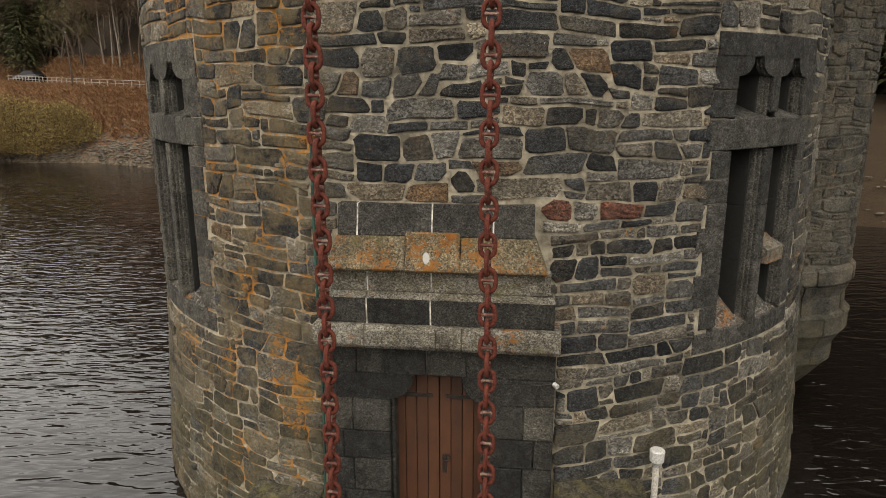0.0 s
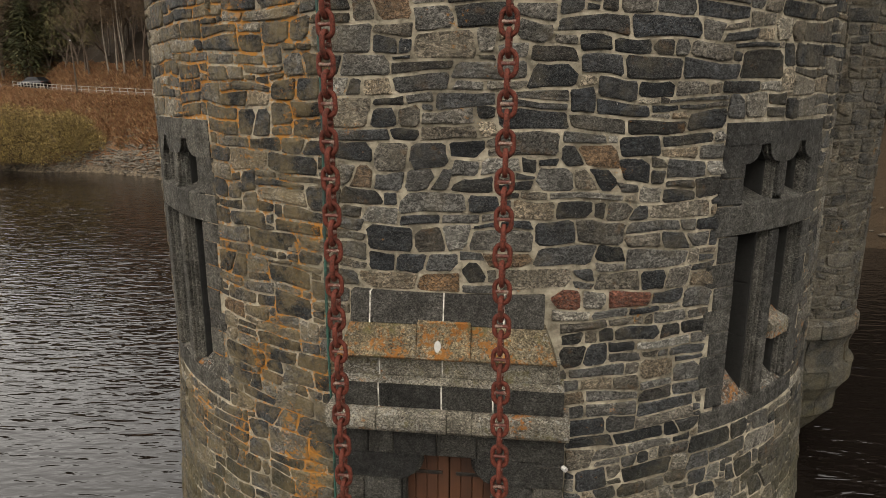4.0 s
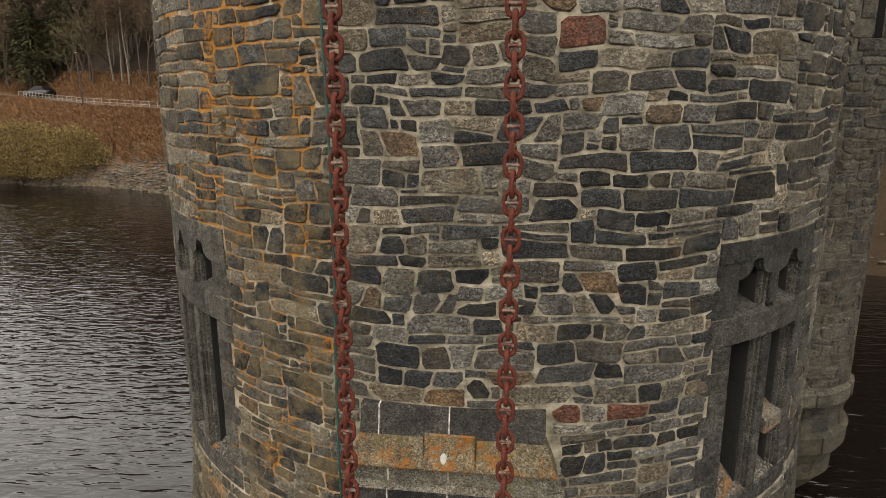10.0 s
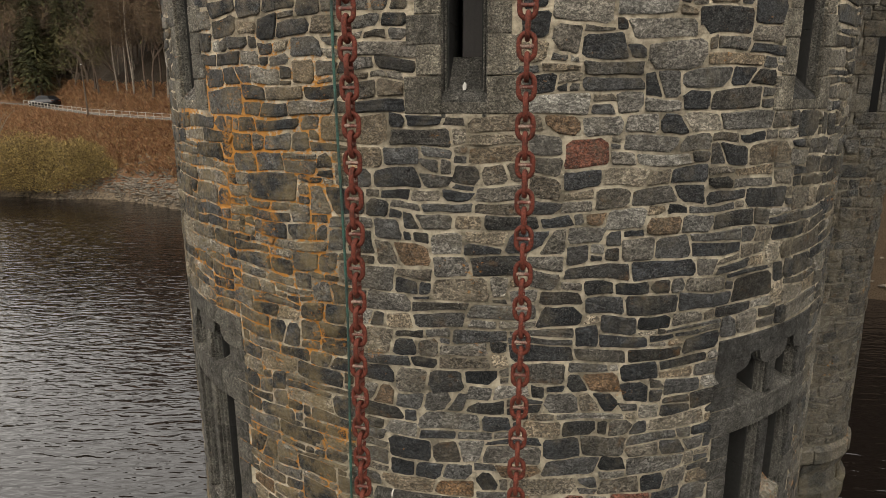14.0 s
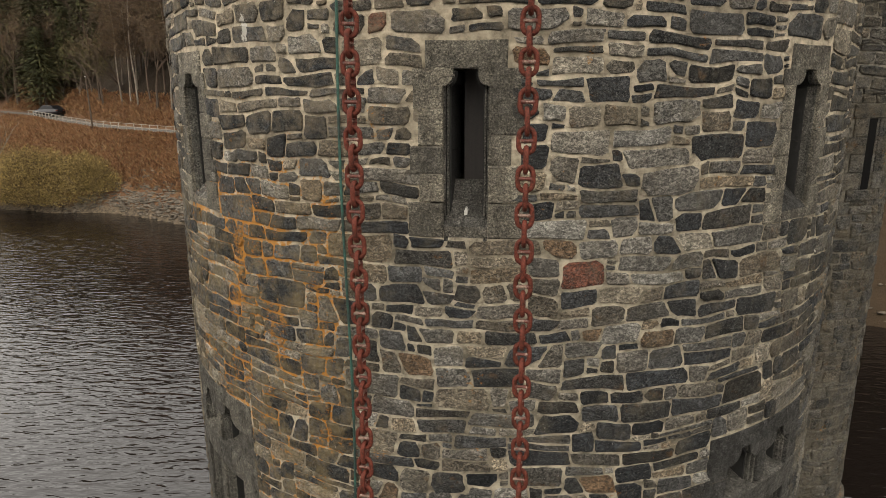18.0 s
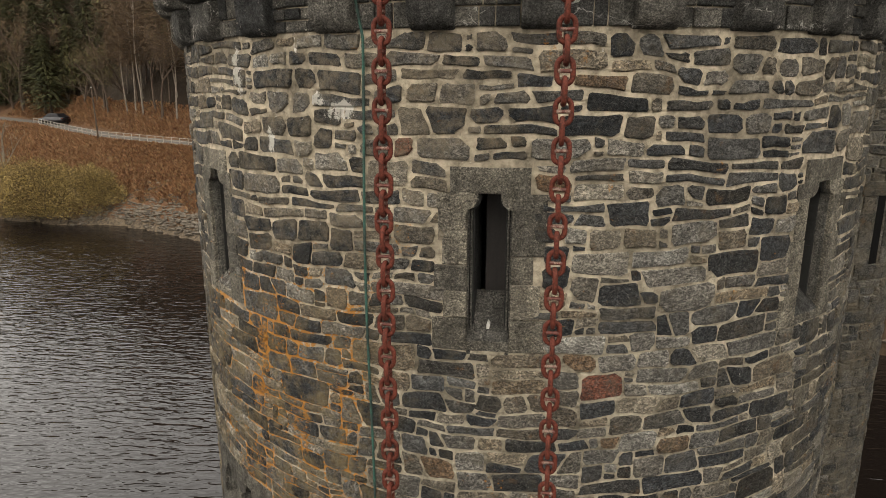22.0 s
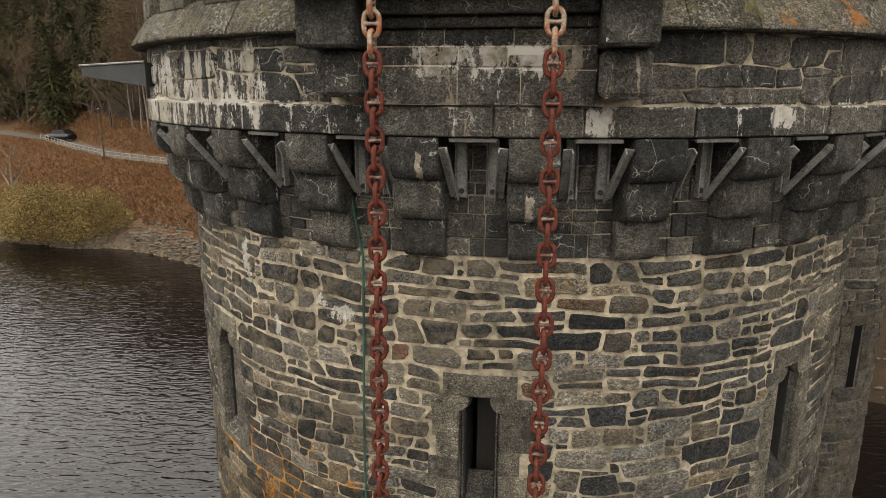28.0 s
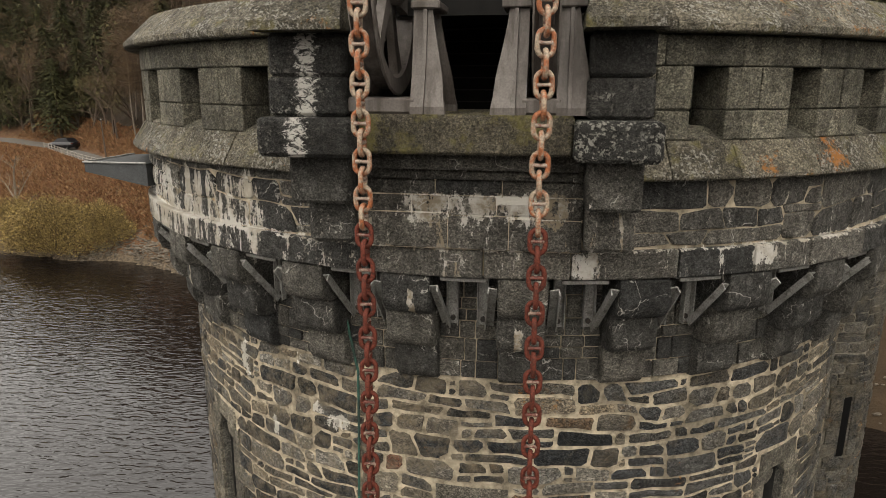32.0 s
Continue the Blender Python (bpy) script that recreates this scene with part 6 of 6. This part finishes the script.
def lay_stones(width, z0, z1, seed, blocked, size=1.0, snecks=0.2, lean=0.05):
    """Builds up a wall of rough stones as a mason does, always filling the lowest gap, with broken head joints and
    tops that meet where they can; returns quads (s, z), anticlockwise."""
    rnd = random.Random(seed)
    c, far = 0.04, 1e6
    n = int(width / c)
    xs = [-width / 2 + i * c for i in range(n + 1)]
    steps = [z0 + 0.02 * k for k in range(int((z1 - z0) / 0.02) + 1)]
    solid = []
    for i in range(n):
        runs, start = [], None
        for z in steps:
            if blocked(xs[i] + c / 2, z + 0.01):
                start = z if start is None else start
            elif start is not None:
                runs.append((start, z))
                start = None
        if start is not None:
            runs.append((start, far))
        solid.append(runs)

    def settle(i, z):
        for lo, hi in solid[i]:
            if lo - 0.045 <= z < hi:
                return hi
        return z

    def limit(i, z):
        return min([lo for lo, hi in solid[i] if lo > z] + [z1])

    top = [settle(i, z0 + 0.03 * noise.noise(Vector((xs[i] * 2, seed, 0)))) for i in range(n)]
    head, tilt, out = [-far] * (n + 1), [0.0] * (n + 1), []
    while True:
        h0 = min(top)
        if h0 >= z1 - 0.03:
            return out
        a = top.index(h0)
        while a > 0 and abs(top[a - 1] - top[a]) < 0.03:
            a -= 1
        b = a + 1
        while b < n and abs(top[b] - top[b - 1]) < 0.03:
            b += 1
        gap = b - a
        left = top[a - 1] if a else far
        right = top[b] if b < n else far
        w = gap
        if gap * c > 0.3 * size:
            for _ in range(6):
                u = rnd.random()
                want = rnd.uniform(0.12, 0.24) if u < snecks else rnd.uniform(0.28, 0.5) if u < 0.66 else rnd.uniform(0.5, 0.82)
                w = max(2, int(round(want * size / c)))
                if gap - w < 3:
                    w = gap if gap * c < 0.9 * size else max(4, w - 5)
                w = min(w, gap)
                if w == gap or max(head[max(0, a + w - 1):a + w + 2]) < h0 - 0.02:
                    break
        m = w * c / size
        if m < 0.26:
            h = rnd.uniform(0.06, 0.17)
        elif m < 0.5:
            h = rnd.uniform(0.10, 0.27)
        else:
            h = rnd.uniform(0.11, 0.22) if rnd.random() < 0.5 else rnd.uniform(0.22, 0.33)
        h *= size
        base = max(top[a:a + w])
        for side in ([left] if a else []) + ([right] if w == gap else []):
            d = side - base
            if 0.05 * size < d < 0.36 * size and abs(d - h) < 0.08 * size:
                h = d
                break
        roof = min(limit(i, top[i]) for i in range(a, a + w))
        if roof - (base + h) < 0.085:
            h = max(0.02, min(roof - base, 0.42 * size)) if roof - base < 0.42 * size else h * 0.6
        slope = rnd.uniform(-0.022, 0.022) if base + h < roof - 0.05 else 0.0
        zl, zr = base + h - slope, base + h + slope
        d = rnd.uniform(-1, 1) * lean * (1.0 if rnd.random() < 0.4 else 0.35) * min(1.0, h / 0.15) if w > 4 else 0.0
        e0 = tilt[a] if w > 4 else 0.0
        if h > 0.045 and w > 1:
            out.append([(xs[a] - e0 / 2, top[a]), (xs[a + w] - d / 2, top[a + w - 1]), (xs[a + w] + d / 2, zr), (xs[a] + e0 / 2, zl)])
        tilt[a + w] = d
        head[a] = head[a + w] = max(zl, zr)
        for i in range(a, a + w):
            top[i] = settle(i, zl + (zr - zl) * (i - a + 0.5) / w)


def split(box, rnd):
    """Now and then a large stone is really two, parted by a slanting joint."""
    a, b, c, d = box
    w, h = b[0] - a[0], min(c[1] - b[1], d[1] - a[1])
    mix = lambda p, q, k: (p[0] + (q[0] - p[0]) * k, p[1] + (q[1] - p[1]) * k)
    u = rnd.random()
    if w > 0.44 and h > 0.16 and u < 0.2:
        k = rnd.uniform(0.35, 0.65)
        j = k + rnd.choice((-1, 1)) * rnd.uniform(0.10, 0.24)
        e, f = mix(a, b, k), mix(d, c, j)
        return [[a, e, f, d], [e, b, c, f]]
    if w > 0.34 and h > 0.25 and u < 0.5:
        k = rnd.uniform(0.36, 0.64)
        e, f = mix(a, d, k + rnd.uniform(-0.16, 0.16)), mix(b, c, k + rnd.uniform(-0.16, 0.16))
        return [[a, b, f, e], [e, f, c, d]]
    return [box]


def stone_shape(box, place, rnd, joint, proud, knock=0.28):
    """A rough stone: an uneven outline with knocked-off corners, a shoulder and a gently crowned face."""
    corners = box

    def shift(s, z):
        q = Vector((s * 1.7, z * 1.7, 3.3))
        q2 = Vector((s * 5.0, z * 5.0, 8.1))
        return s + 0.05 * noise.noise(q) + 0.022 * noise.noise(q2), z + 0.05 * noise.noise(q + Vector((7, 3, 1))) + 0.02 * noise.noise(q2 + Vector((2, 5, 1))) + 0.05 * noise.noise(Vector((s * 0.5, z * 0.5, 9)))

    side = [math.dist(corners[i], corners[(i + 1) % 4]) for i in range(4)]
    j = min(joint * rnd.uniform(0.65, 1.25), 0.26 * min(side))
    face = inset(corners, j)
    side = [math.dist(face[i], face[(i + 1) % 4]) for i in range(4)]
    m = min(side)
    poly = []
    for i in range(4):
        p, q, o = Vector(face[i]), Vector(face[(i + 1) % 4]), Vector(face[i - 1])
        c = m * (rnd.uniform(0.06, 0.2) if rnd.random() > knock else rnd.uniform(0.22, 0.48))
        c0, c1 = min(0.45, c * rnd.uniform(0.6, 1.6) / side[i - 1]), min(0.45, c * rnd.uniform(0.6, 1.6) / side[i])
        turn = Vector((-(q - p).y, (q - p).x)).normalized()
        poly += [tuple(p.lerp(o, c0)), tuple(p.lerp(q, c1)), tuple(p.lerp(q, rnd.uniform(0.45, 0.55) if side[i] < 0.25 else 0.36) + turn * rnd.uniform(-0.3, 0.5) * j)]
        if side[i] >= 0.25:
            poly.append(tuple(p.lerp(q, 0.66) + turn * rnd.uniform(-0.3, 0.5) * j))
    a0, a1, b0, b1 = min(p[0] for p in poly), max(p[0] for p in poly), min(p[1] for p in poly), max(p[1] for p in poly)
    tilt_s, tilt_z = rnd.uniform(-0.03, 0.03), rnd.uniform(-0.04, 0.04)
    ms, mz = (a0 + a1) / 2, (b0 + b1) / 2
    n = len(poly)
    v = []
    for k, (scale, depth) in enumerate(((1.0, -0.03), (0.985, proud * 0.55), (0.0, proud))):
        if k < 2:
            for s, z in poly:
                ss, zz = ms + (s - ms) * scale, mz + (z - mz) * scale
                v.append(place(*shift(ss, zz), depth + (rnd.uniform(-0.3, 0.3) * proud if k else 0)))
    d = min(0.016, m * 0.14)
    for s, z in poly:
        ss = ms + (s - ms) * (1 - d / max(0.04, abs(a1 - a0) / 2))
        zz = mz + (z - mz) * (1 - d / max(0.04, abs(b1 - b0) / 2))
        v.append(place(*shift(ss, zz), proud + tilt_s * (ss - ms) + tilt_z * (zz - mz) + rnd.uniform(-0.25, 0.25) * proud))
    v.append(place(*shift(ms, mz), proud * rnd.uniform(0.9, 1.5)))
    f = []
    for k in (0, n):
        for i in range(n):
            q = (i + 1) % n
            f.append((k + i, k + q, k + n + q, k + n + i))
    for i in range(n):
        f.append((2 * n + i, 2 * n + (i + 1) % n, 3 * n))
    return v, f


# bearings and heights of the few red and tan stones
RED_AT = [(13.6, 4.56), (20.0, 4.62), (12.4, 8.92), (-8.8, 11.45)]
TAN_AT = [(17.5, 6.35), (6.4, 11.5), (15.0, 8.02), (-10.5, 6.2), (-3.0, 4.98), (6.0, 4.95), (-22.0, 3.4), (9.5, 12.2), (-5.5, 7.6), (23.0, 8.1), (11.0, 9.3), (-30.0, 4.4)]


def lay_rubble():
    rnd = random.Random(21)
    boxes = [q for b in lay_stones(13.4, -0.5, 12.66, 4, taken, 0.98, 0.22, 0.1) for q in split(b, rnd)]
    place = on_wall(0.0)
    mid = [(sum(p[0] for p in b) / 4, sum(p[1] for p in b) / 4) for b in boxes]
    wide = [max(p[0] for p in b) - min(p[0] for p in b) for b in boxes]
    tall = [min(b[3][1] - b[0][1], b[2][1] - b[1][1]) for b in boxes]
    key = lambda i: abs(mid[i][0]) + (0 if 2.8 < mid[i][1] < 12.5 else 50)
    tint = {}
    for (t, z), mat in [(p, rubble_red) for p in RED_AT] + [(p, rubble_tan) for p in TAN_AT]:
        tint.setdefault(min(range(len(boxes)), key=lambda i: abs(mid[i][0] - t / M) + abs(mid[i][1] - z) + (9 if wide[i] < 0.26 or wide[i] > 0.6 or tall[i] < 0.13 or i in tint else 0)), mat)
    order = sorted(range(len(boxes)), key=key)
    single = set(order[:300 - len(tint)]) | set(tint)
    rest = []
    for i, box in enumerate(boxes):
        high = min(1.0, max(0.0, (mid[i][1] - 9.6) / 2.4))
        shape = stone_shape(box, place, rnd, 0.0135 + 0.009 * high, rnd.uniform(0.008, 0.03), 0.12 + 0.2 * high)
        if i in single:
            part("stone", shape, tint.get(i, rubble_single), wall)
        else:
            rest.append(shape)
    field = part("stone_field", merge(rest), rubble_joined, wall)
    field["kind"] = "stuff"
    return len(boxes)


lay_rubble()


def lay_band():
    """The squared but uneven stones between the string course and the weathering."""
    rnd = random.Random(27)
    ring = 5.99
    place = lambda s, z, d: polar(ring + d, math.degrees(s / ring), z)
    blocked = lambda s, z: abs(s) < 1.5
    for box in lay_stones(20.4, Z_BAND + 0.006, Z_SLOPE - 0.006, 13, blocked, 1.15, 0.06, 0.12):
        part("band_stone", stone_shape(box, place, rnd, 0.0065, rnd.uniform(0.014, 0.028), 0.08), band_mat, tower)


lay_band()


def lay_turret():
    rnd = random.Random(23)
    place = lambda s, z, d: polar(TR + d, math.degrees(s / TR), z)

    def blocked(s, z):
        t = math.degrees(s / TR)
        return any(abs(t - az) < 16 and z0 - 0.2 < z < z1 + 0.24 for az, z0, z1 in TURRET_SLITS)
    boxes = [q for b in lay_stones(6.4, 2.95, 15.5, 9, blocked, 0.85, 0.1, 0.02) for q in split(b, rnd)]
    single = set(sorted(range(len(boxes)), key=lambda i: abs(boxes[i][0][0] - 0.9))[:150])
    rest = []
    for i, box in enumerate(boxes):
        shape = stone_shape(box, place, rnd, 0.012, rnd.uniform(0.012, 0.034), 0.12)
        if i in single:
            part("stone", shape, turret_single, turret_core)
        else:
            rest.append(shape)
    part("stone_field", merge(rest), turret_joined, turret_core)["kind"] = "stuff"


lay_turret()
